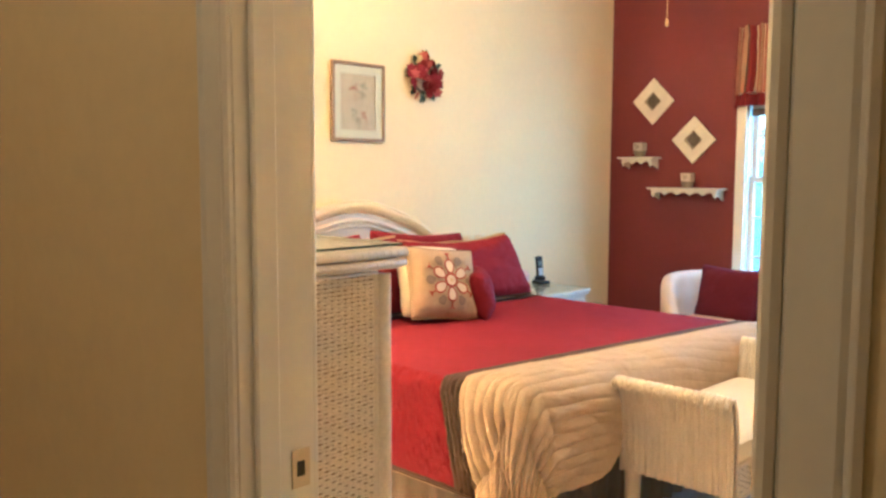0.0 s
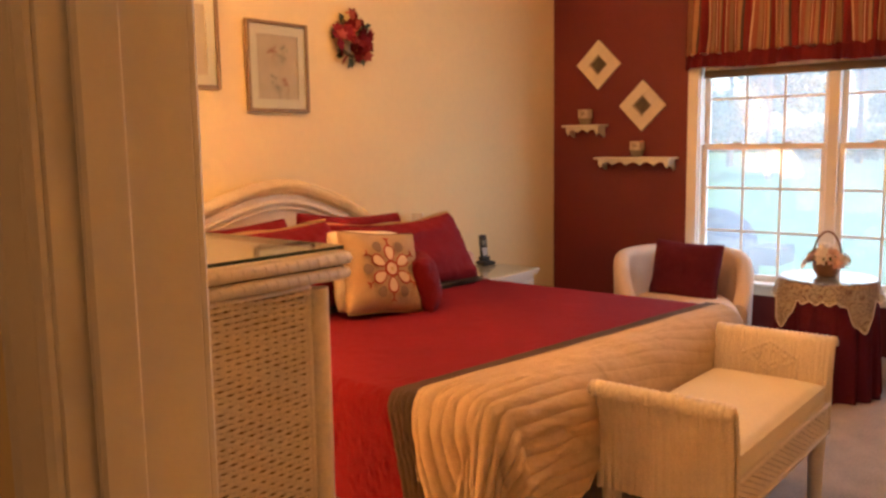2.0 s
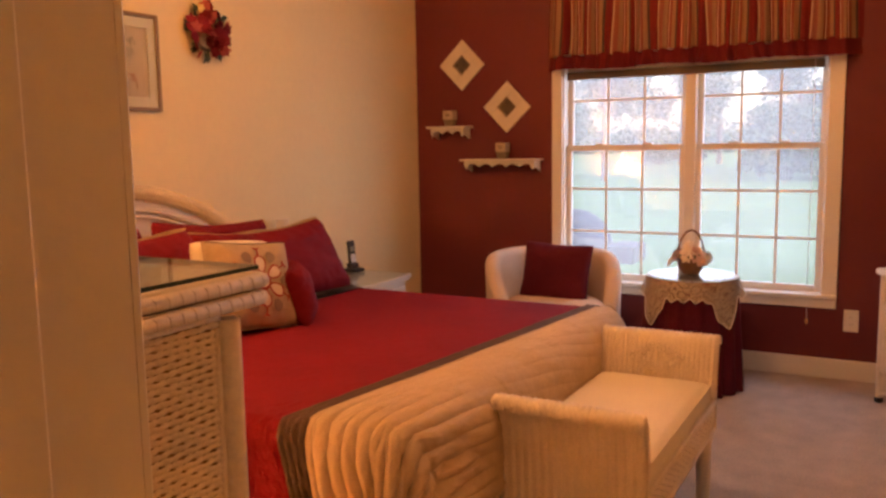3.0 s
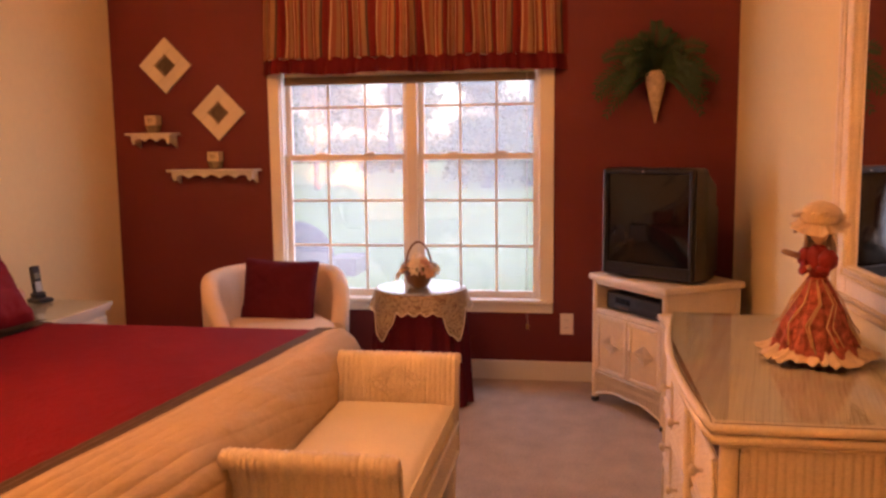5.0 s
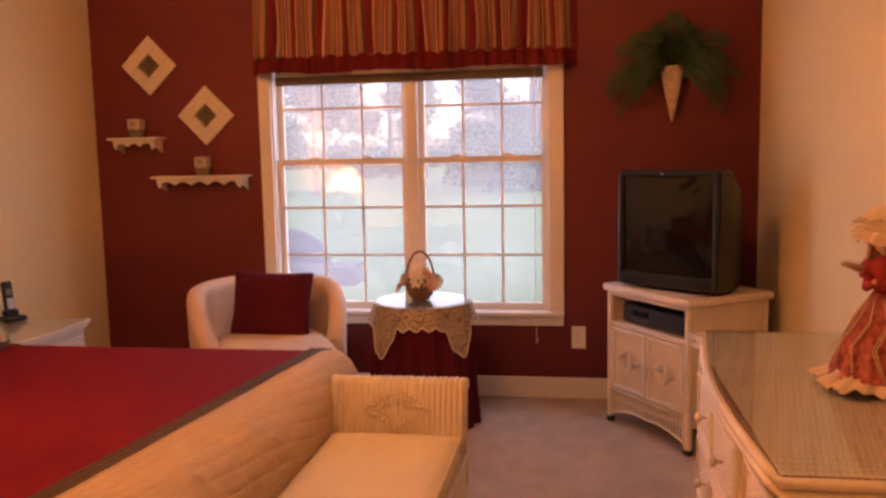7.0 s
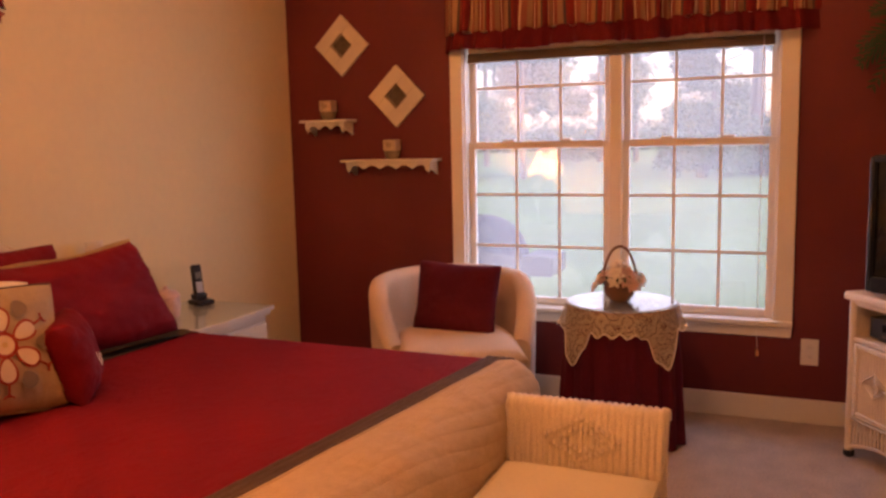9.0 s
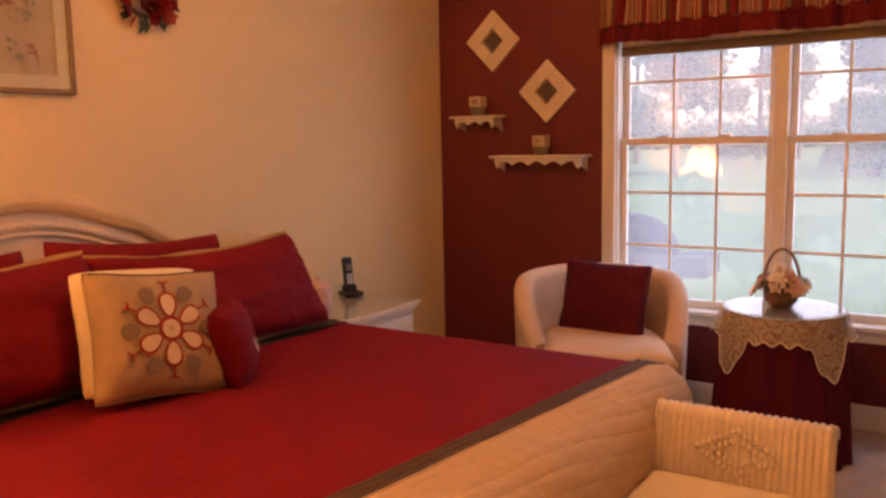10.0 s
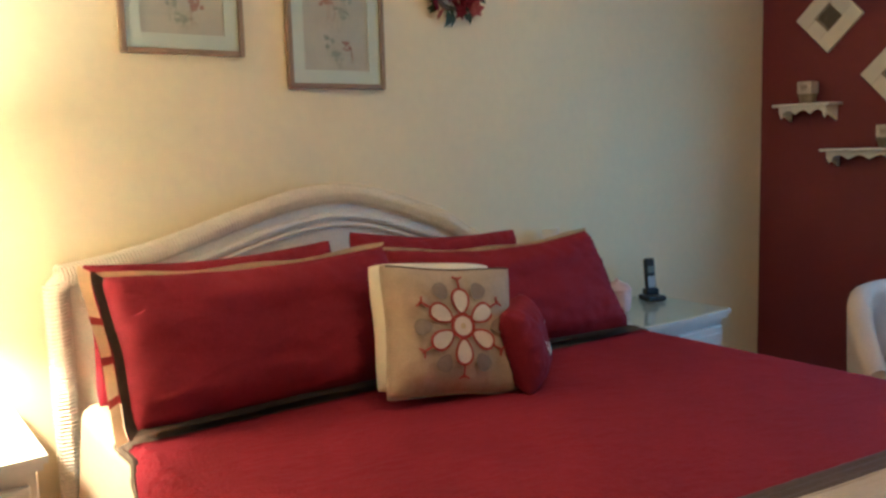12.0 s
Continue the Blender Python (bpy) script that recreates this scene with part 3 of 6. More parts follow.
def pillow(bm, w, h, d, n=44, flange=0.0, pinch=0.07, sag=0.0):
    """A stuffed pillow that stands in the xz plane, its base at z = 0."""
    def f(u, v, side):
        a, b = 2 * u - 1, 2 * v - 1
        soft = 1 - 0.06 * (a * b) ** 4
        k = max(0.0, (1 - abs(a) ** 3.2) * (1 - abs(b) ** 3.2)) ** 0.55
        e = (1 - k) * k * 4
        wr = ((0.013 if w > 0.6 else 0.006) * noise.noise(Vector((a * 2.4, b * 2.4, side * 2 + w * 9))) + 0.004 * noise.noise(Vector((a * 7, b * 5, side + w * 5)))) * min(1, k * 3)
        wr += (0.007 if w > 0.6 else 0.0035) * e * noise.noise(Vector((a * 16, b * 3 if abs(b) > abs(a) else b * 16, w * 3)))
        return Vector((w / 2 * a * soft * (1 - pinch * (1 - b * b)), side * (d / 2 * k + wr), h / 2 * (1 + b * soft * (1 - pinch * (1 - a * a))) - sag * (1 - a * a) * (v ** 2)))
    for side in (-1, 1):
        grid(bm, lambda u, v: f(u, v, side), n, n)
    bmesh.ops.remove_doubles(bm, verts=bm.verts[:], dist=0.0008)


def edging(w, h, pinch, out, r, sag=0.0, k=24):
    """Points round a pillow's seam."""
    pts = []
    for i in range(4 * k):
        e, q = divmod(i, k)
        c = 2 * q / k - 1
        a, b = ((c, -1), (1, c), (-c, 1), (-1, -c))[e]
        soft = 1 - 0.06 * (a * b) ** 4
        pts.append(Vector(((w / 2 + out) * a * soft * (1 - pinch * (1 - b * b)), 0, h / 2 + (h / 2 + out) * b * soft * (1 - pinch * (1 - a * a)) - sag * (1 - a * a) * ((b + 1) / 2) ** 2)))
    return pts


GOLD_STRIPE = material("gold_striped_satin", (0.66, 0.50, 0.26), 0.5, var=0.12, scale=8)


def sham(x, y, z, w, h, d, lean, turn, label, trim="", roll=0, shear=0.0, sag=0.02):
    """A pillow that leans; trim names the edges with a brown border (l, b) or a gold one (t)."""
    t = thing("bed_pillow", label, "pillow", group="pillows on the bed")
    t.matrix_basis = pose(x, y, z, lean, roll, turn)
    skew = lambda p: Vector((p.x + shear * p.z / h, p.y, p.z))

    def cloth(name, rows, mat, text=""):
        bm = bmesh.new()
        vs = [[bm.verts.new(skew(p)) for p in row] for row in rows]
        for p, q in zip(vs, vs[1:]):
            for i in range(len(p) - 1):
                bm.faces.new((p[i], p[i + 1], q[i + 1], q[i]))
        bmesh.ops.solidify(bm, geom=bm.faces[:], thickness=0.005)
        part(name, bm, mat, t, text, smooth=True)
    bm = bmesh.new()
    pillow(bm, w, h, d, 56, sag=sag)
    for v in bm.verts:
        v.co = skew(v.co)
    part("cover", bm, SHAM, t, smooth="all")
    k = 24
    ends = {"b": (0, k), "r": (k, 2 * k), "t": (2 * k, 3 * k), "l": (3 * k, 4 * k)}
    rings = [edging(w, h, 0.07, o, 0, sag) for o in (-0.006, 0.020, 0.045)]
    rings = [r + r[:1] for r in rings]
    for e in trim:
        i, j = ends[e]
        wave = lambda n: Vector((0, 0.005 * math.sin(n * 0.9), 0.004 * math.sin(n * 0.63)))
        if e == "t":
            cloth("gold_edge", [[p + Vector((0, 0.004, 0)) for p in rings[0][i:j + 1]], [Vector((p.x, 0.010, p.z - 0.004)) + wave(n) for n, p in enumerate(rings[1][i:j + 1])]], GOLD, "gold satin upper edge")
        elif e == "l":
            cloth("side_border", [[p + Vector((0, -0.006, 0)) for p in rings[0][i:j + 1]], [p + Vector((0, -0.004, 0)) + wave(n) for n, p in enumerate(rings[1][i:j + 1])]], BROWN, "dark brown flat border")
            cloth("gold_edge", [[p + Vector((0, 0.008, 0)) for p in rings[1][i:j + 1]], [p + Vector((0, 0.018, 0)) + wave(n) for n, p in enumerate(rings[2][i:j + 1])]], GOLD_STRIPE, "gold satin edge behind the border")
            for f in (0.30, 0.52, 0.72):
                q = i + int(f * k)
                cloth("rust_stripe", [[p + Vector((-0.001, 0.002, 0)) for p in rings[1][q:q + 2]], [p + Vector((-0.003, 0.010, 0)) for p in rings[2][q:q + 2]]], RUST, "rust woven stripe")
        else:
            cloth("lower_border", [[p + Vector((0, -0.02, 0.002)) for p in rings[0][i:j + 1]], [Vector((p.x, -0.045, 0.004)) + wave(n) * 0.4 for n, p in enumerate(rings[1][i:j + 1])]], BROWN, "dark brown flat border")
    return t


RUST = material("rust_embroidery", (0.36, 0.05, 0.03), 0.8, var=0.15, scale=20, bump=0.4, bump_scale=300)
sham(2.85, 3.45, 0.648, 0.87, 0.42, 0.20, -22, 0, "long red sham with gold top edge and brown border", "tlb", shear=-0.02)
sham(3.75, 3.47, 0.648, 0.86, 0.40, 0.20, -24, -6, "long red sham with a gold top edge leaning at the headboard", "tb", shear=-0.07, sag=0.035)
sham(2.79, 3.72, 0.655, 0.78, 0.40, 0.16, -10, 0, "red back pillow against the headboard")
sham(3.56, 3.73, 0.655, 0.74, 0.395, 0.18, -10, 0, "red back pillow against the headboard", roll=4)

TAPESTRY = material("tan_tapestry_cloth", (0.46, 0.34, 0.21), 0.85, var=0.15, scale=14, bump=0.5, bump_scale=320)
PALE = material("pale_embroidery", (0.72, 0.58, 0.42), 0.8, var=0.1, scale=20, bump=0.4, bump_scale=300)
TAUPE = material("taupe_embroidery", (0.27, 0.20, 0.14), 0.85, var=0.15, scale=20, bump=0.4, bump_scale=300)


def flower_cushion():
    w, h, d = 0.41, 0.375, 0.15
    t = thing("throw_cushion", "tan square cushion embroidered with a rust flower", "cushion")
    t.matrix_basis = pose(3.205, 3.20, 0.645, -20, 6, -12)
    bm = bmesh.new()
    pillow(bm, w, h, d, 44, pinch=0.10)
    part("cover", bm, TAPESTRY, t, smooth="all")
    bm = bmesh.new()
    seam = edging(w, h, 0.10, 0.001, 0)
    tube(bm, seam[71:] + seam[:49], 0.0035, 6)
    part("piping", bm, TAPESTRY, t, "thin tan piping", smooth=True)
    # top run of the piping coloured brown for the shading there
    bm = bmesh.new()
    tube(bm, seam[48:72], 0.0035, 6)
    part("piping", bm, BROWN, t, "thin piping shaded dark brown along the top", smooth=True)

    def on(x, z, lift):
        a, b = x / (w / 2), z / (h / 2)
        k = max(0.0, (1 - abs(a) ** 3.2) * (1 - abs(b) ** 3.2)) ** 0.55
        return Vector((x, -(d / 2 * k) - lift - 0.003, h / 2 + z))

    def patch(bm, pts, lift):
        c = Vector((sum(p[0] for p in pts) / len(pts), sum(p[1] for p in pts) / len(pts)))
        rings = [[bm.verts.new(on(c.x + (p[0] - c.x) * k, c.y + (p[1] - c.y) * k, lift)) for p in pts] for k in (1.0, 0.66, 0.33)]
        mid = bm.verts.new(on(c.x, c.y, lift))
        n = len(pts)
        for p, q in zip(rings, rings[1:]):
            for i in range(n):
                bm.faces.new((p[i], p[(i + 1) % n], q[(i + 1) % n], q[i]))
        for i in range(n):
            bm.faces.new((rings[-1][i], rings[-1][(i + 1) % n], mid))

    def petal(ang, r0, r1, wid, grow=0.0):
        ca, sa = math.cos(ang), math.sin(ang)
        pts = []
        for i in range(20):
            th = 2 * math.pi * i / 20
            r = (r0 + r1) / 2 - (r1 - r0 + 2 * grow) / 2 * math.cos(th)
            q = (wid + grow) * math.sin(th) * (1 - 0.28 * math.cos(th))
            pts.append((r * ca - q * sa, r * sa + q * ca))
        return pts
    parts = {"flower_outline": [], "petal": [], "leaf": []}
    for k in range(6):
        a = radians(30 + 60 * k)
        for name, pts, lift, mat in (("petal_outline", petal(a, 0.035, 0.100, 0.022, 0.0045), 0.001, RUST), ("petal", petal(a, 0.037, 0.098, 0.020), 0.0022, PALE), ("leaf_motif", petal(a + radians(30), 0.085, 0.135, 0.022), 0.001, TAUPE)):
            bm = bmesh.new()
            patch(bm, pts, lift)
            part(name, bm, mat, t, {"petal_outline": "rust petal outline", "petal": "pale petal", "leaf_motif": "faded taupe leaf"}[name])
        bm = bmesh.new()
        ca, sa = math.cos(a), math.sin(a)
        tube(bm, [on(r * ca - q * sa, r * sa + q * ca, 0.001) for r, q in ((0.10, 0), (0.118, 0.0), (0.135, 0.0))], 0.003, 5)
        tube(bm, [on(r * ca - q * sa, r * sa + q * ca, 0.001) for r, q in ((0.137, 0.014), (0.128, 0.0), (0.137, -0.014))], 0.003, 5)
        part("tendril", bm, RUST, t, "rust curled tendril")
    for name, r, lift, mat in (("flower_ring", 0.036, 0.003, RUST), ("flower_heart", 0.026, 0.004, PALE), ("flower_eye", 0.008, 0.005, GOLD)):
        bm = bmesh.new()
        patch(bm, [(r * math.cos(i * 0.393), r * math.sin(i * 0.393)) for i in range(16)], lift)
        part(name, bm, mat, t)


flower_cushion()
c = thing("throw_cushion", "plain cream cushion behind the tan one", "cushion")
c.matrix_basis = pose(3.225, 3.29, 0.648, -18, 5, -8)
bm = bmesh.new()
pillow(bm, 0.41, 0.362, 0.12, sag=-0.012)
part("cover", bm, SEAT, c, smooth="all")
c = thing("throw_cushion", "small dark red cushion with a pale floral spray", "cushion")
c.matrix_basis = pose(3.475, 3.18, 0.642, -14, -4, 40)
bm = bmesh.new()
pillow(bm, 0.25, 0.25, 0.13)
part("cover", bm, SHAM, c, smooth="all")
bm = bmesh.new()
for i, (x, z) in enumerate(((-0.03, 0.20), (0.01, 0.16), (-0.02, 0.11), (0.04, 0.09), (0.05, 0.2))):
    for j in range(5):
        a = j * 1.257 + i
        lathe(bm, [(0.001, 0), (0.012, 0.002), (0.001, 0.004)], 0, 0, 0, 8)
        bmesh.ops.transform(bm, matrix=Matrix.Translation((x * 0.7 + 0.014 * math.cos(a), -0.059, z * 0.6 + 0.035 + 0.014 * math.sin(a))) @ Matrix.Rotation(radians(90), 4, "X"), verts=bm.verts[-24:])
part("floral_spray", bm, PALE, c, "pale embroidered flowers")


# wicker
def weave(name, parent, origin, du, dv, w, h, mat=None, stake=0.021, pitch=0.0094, amp=0.0011, back=True, label=""):
    """Strands woven in front of a dark brown backing, on the plane of du and dv, facing du x dv."""
    o, du, dv = Vector(origin), Vector(du).normalized(), Vector(dv).normalized()
    nrm = du.cross(dv)
    rows, cols = max(2, int(h / pitch)), max(4, int(w / stake) * 4)
    verts, faces = [], []
    o_, u_, v_, n_ = (np.array(k) for k in (o, du, dv, nrm))
    us = np.linspace(0, w, cols + 1)
    for j in range(rows):
        wave = amp * np.cos(np.pi * (us / stake + j))
        narrow = 0.49 * pitch * (1 - 0.34 * np.abs(np.cos(np.pi * us / stake)) ** 8)
        base = len(verts)
        vz = (j + 0.5) * pitch + 0.0006 * np.sin(us * 40 + j)
        for s, lift in ((-1, -0.0015), (0, 0.0012), (1, -0.0015)):
            pts = o_ + us[:, None] * u_ + (vz + s * narrow)[:, None] * v_ + (wave + lift)[:, None] * n_
            verts.extend(pts.tolist())
        c = cols + 1
        for k in (0, 1):
            a = base + k * c
            faces.extend((a + i, a + i + 1, a + c + i + 1, a + c + i) for i in range(cols))
    mesh = bpy.data.meshes.new(name)
    mesh.from_pydata(verts, [], faces)
    mesh.polygons.foreach_set("use_smooth", [True] * len(faces))
    mesh.materials.append(mat or WICKER)
    ob = new(name, mesh)
    ob.parent = parent
    tagged(ob, label, kind="stuff")
    # dark brown sheet behind the strands, so the gaps read dark
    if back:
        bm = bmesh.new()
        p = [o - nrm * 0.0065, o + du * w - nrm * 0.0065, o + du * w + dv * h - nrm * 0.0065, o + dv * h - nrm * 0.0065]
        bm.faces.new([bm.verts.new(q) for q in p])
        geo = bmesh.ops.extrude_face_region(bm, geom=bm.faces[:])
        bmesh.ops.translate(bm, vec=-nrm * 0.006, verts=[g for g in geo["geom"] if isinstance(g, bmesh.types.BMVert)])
        part("backing", bm, WICKER_DARK, parent, "dark brown backing")
    return ob


def ribs(name, parent, f, w, h, pitch=0.0175, depth=0.004, label="", mat=None):
    """Closely set upright canes over a surface f(a, b), a across and b along, both in metres; f gives place and normal."""
    n = max(2, int(w / pitch))
    verts, faces = [], []
    M = max(8, int(h / 0.008))
    N = n * 6
    for i in range(N + 1):
        a = w * i / N
        for j in range(M + 1):
            b = h * j / M
            p, q = f(a, b)
            k = abs(math.sin(math.pi * a / (w / n))) ** 0.75
            t = 0.75 + 0.25 * math.cos(math.pi * (j + int(a / (w / n))))
            verts.append(tuple(Vector(p) + Vector(q) * depth * k * t))
    for i in range(N):
        for j in range(M):
            x = i * (M + 1) + j
            faces.append((x, x + M + 1, x + M + 2, x + 1))
    mesh = bpy.data.meshes.new(name)
    mesh.from_pydata(verts, [], faces)
    mesh.polygons.foreach_set("use_smooth", [True] * len(faces))
    mesh.materials.append(mat or WICKER)
    ob = new(name, mesh)
    ob.parent = parent
    return tagged(ob, label, kind="stuff")


def braid(name, parent, pts, r, mat=None, label=""):
    """A rolled border: a core bar with a cane wound round it."""
    bm = bmesh.new()
    tube(bm, pts, r * 0.85, 8)
    pts = [Vector(p) for p in pts]
    total = sum((b - a).length for a, b in zip(pts, pts[1:]))
    n = int(total / 0.004)
    out = []
    for i in range(n + 1):
        d = total * i / n
        for a, b in zip(pts, pts[1:]):
            l = (b - a).length
            if d <= l + 1e-6:
                break
            d -= l
        t = (b - a).normalized()
        s = t.orthogonal().normalized()
        u = t.cross(s)
        ang = i * 1.25
        out.append(a + t * d + (s * math.cos(ang) + u * math.sin(ang)) * r * 0.84)
    tube(bm, out, min(r * 0.10, 0.0009), 4)
    return tagged(part(name, bm, mat or WICKER, parent, label, smooth="all"))


def bench():
    t = thing("bench", "whitewashed wicker bench with rolled arms at the bed's foot", "bench", 0, 0, 0)
    x0, x1, y0, y1 = 2.925, 3.845, 1.605, 2.035
    for name, x, s in (("arm", x0, -1), ("arm", x1, 1)):
        bm = bmesh.new()
        grid(bm, lambda u, v: Vector((x + (0.010 if u > 0.5 else -0.010) + s * 0.03 * v ** 3, (y0 + 0.012) if u in (0, 1) else (y1 - 0.012), 0.30 + 0.31 * v)), 3, 12, True)
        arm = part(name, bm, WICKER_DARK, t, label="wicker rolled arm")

        def face(a, b, side):
            # a along the arm's width, b up and over the roll
            up = 0.315
            if b < up:
                p, q = (x + side * 0.016 + s * 0.03 * (b / up) ** 3, y0 + a, 0.30 + b), (side, 0, 0)
            else:
                ang = (b - up) / 0.026
                c = (x + s * 0.03 + (side * 0.016 if side != s else side * 0.016), y0 + a, 0.30 + up)
                if side == s:
                    p, q = c, (side, 0, 0)
                else:
                    r = 0.026
                    cx = c[0] + s * r
                    p = (cx - s * r * math.cos(ang), y0 + a, c[2] + r * math.sin(ang))
                    q = (-s * math.cos(ang), 0, math.sin(ang))
            return p, q
        ribs("outer_cane", arm, lambda a, b: face(a, b, s), y1 - y0, 0.315, 0.024, 0.007)
        ribs("inner_cane", arm, lambda a, b: face(a, b, -s), y1 - y0, 0.315 + 0.026 * 3.6, 0.0175, 0.0065)
        for y in (y0, y1):
            braid("arm_border", arm, [(x, y, 0.29), (x + s * 0.006, y, 0.52), (x + s * 0.024, y, 0.605), (x + s * 0.046, y, 0.638), (x + s * 0.066, y, 0.628), (x + s * 0.068, y, 0.606)], 0.010)
        # raised diamond on the inner face
        bm = bmesh.new()
        xi = x - s * 0.022
        ym = (y0 + y1) / 2
        for i in range(-7, 8):
            dy = i * 0.0142
            for reach, tall in ((0.106, 0.054), (0.062, 0.032)):
                dz = tall * (1 - abs(dy) / reach)
                if dz < 0:
                    continue
                for up in ((-1, 1) if dz > 0.008 else (1,)):
                    zz = 0.550 + up * dz
                    lean = lambda z: xi + s * 0.03 * ((z - 0.3) / 0.315) ** 3 - s * 0.0012
                    tube(bm, [(lean(zz - 0.010) + s * 0.004, ym + dy, zz - 0.010), (lean(zz), ym + dy, zz), (lean(zz + 0.010) + s * 0.004, ym + dy, zz + 0.010)], [0.004, 0.0068, 0.004], 6)
        tube(bm, [(xi + s * 0.012, ym, 0.525), (xi + s * 0.018, ym, 0.585)], 0.0055, 6)
        tagged(part("diamond", bm, WICKER, arm, "raised woven diamond", smooth=True), kind="stuff")
    for y in (y0, y1):
        f = -1 if y == y0 else 1
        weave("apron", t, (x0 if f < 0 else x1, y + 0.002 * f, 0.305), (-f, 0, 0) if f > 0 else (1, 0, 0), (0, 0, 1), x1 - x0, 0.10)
        braid("rail", t, [(x0, y, 0.30), (x1, y, 0.30)], 0.011)
        braid("rail", t, [(x0, y, 0.405), (x1, y, 0.405)], 0.011)
    boxes("seat_board", WICKER_DARK, t, (x0 + 0.01, x1 - 0.01, y0 + 0.01, y1 - 0.01, 0.385, 0.405), bevel=0.002)
    for x in (x0 + 0.026, x1 - 0.026):
        for y in (y0 + 0.03, y1 - 0.03):
            bm = bmesh.new()
            lathe(bm, [(0.022, 0), (0.024, 0.02), (0.027, 0.15), (0.032, 0.30), (0.030, 0.33)], x, y, 0, 14)
            part("leg", bm, WICKER, t, "tapered whitewashed leg", smooth=True)
    c = thing("seat_cushion", "cream boxed seat cushion on the wicker bench", "cushion")
    bm = bmesh.new()

    def cu(u, v):
        a, b = 2 * u - 1, 2 * v - 1
        k = (max(0, 1 - a ** 8) * max(0, 1 - b ** 8)) ** 0.35
        return Vector((3.385 + 0.435 * a, 1.82 + 0.205 * b, 0.47 + 0.020 * k + 0.014 * (1 - a * a) * (1 - b * b)))
    grid(bm, cu, 40, 30)
    part("cushion_top", bm, SEAT, c, smooth="all")
    bm = bmesh.new()
    ed = [(-0.435, -0.205), (0.435, -0.205), (0.435, 0.205), (-0.435, 0.205)]
    lo = [bm.verts.new((3.385 + a, 1.82 + b, 0.408)) for a, b in ed]
    hi = [bm.verts.new((3.385 + a, 1.82 + b, 0.470)) for a, b in ed]
    for i in range(4):
        bm.faces.new((lo[i], lo[(i + 1) % 4], hi[(i + 1) % 4], hi[i]))
    part("cushion_side", bm, SEAT, c)
    for z in (0.412, 0.470):
        bm = bmesh.new()
        tube(bm, [(3.385 + a, 1.82 + b, z) for a, b in ed], 0.004, 6, True)
        part("piping", bm, SEAT, c, smooth=True)


bench()


def rim(parent, x0, x1, y0, y1, z, n=3, r=0.0085, front=None):
    """Rolled wicker bands round a top; front bows the +y side."""
    for k in range(n):
        o = 0.004 * (n - 1 - k)
        pitch = r * 1.82
        pts = [(x0 - 0.0 + o, y0, z - r - pitch * (n - 1 - k)), (x0 + o, y1 - o, z - r - pitch * (n - 1 - k))]
        if front:
            pts += [(x0 + (x1 - x0) * i / 16, front(i / 16) - o, z - r - pitch * (n - 1 - k)) for i in range(1, 16)]
        pts += [(x1 - o, y1 - o, z - r - pitch * (n - 1 - k)), (x1 - o, y0, z - r - pitch * (n - 1 - k))]
        pts += [(x0 + o, y0, z - r - pitch * (n - 1 - k))]
        braid("rim_band", parent, pts, r)


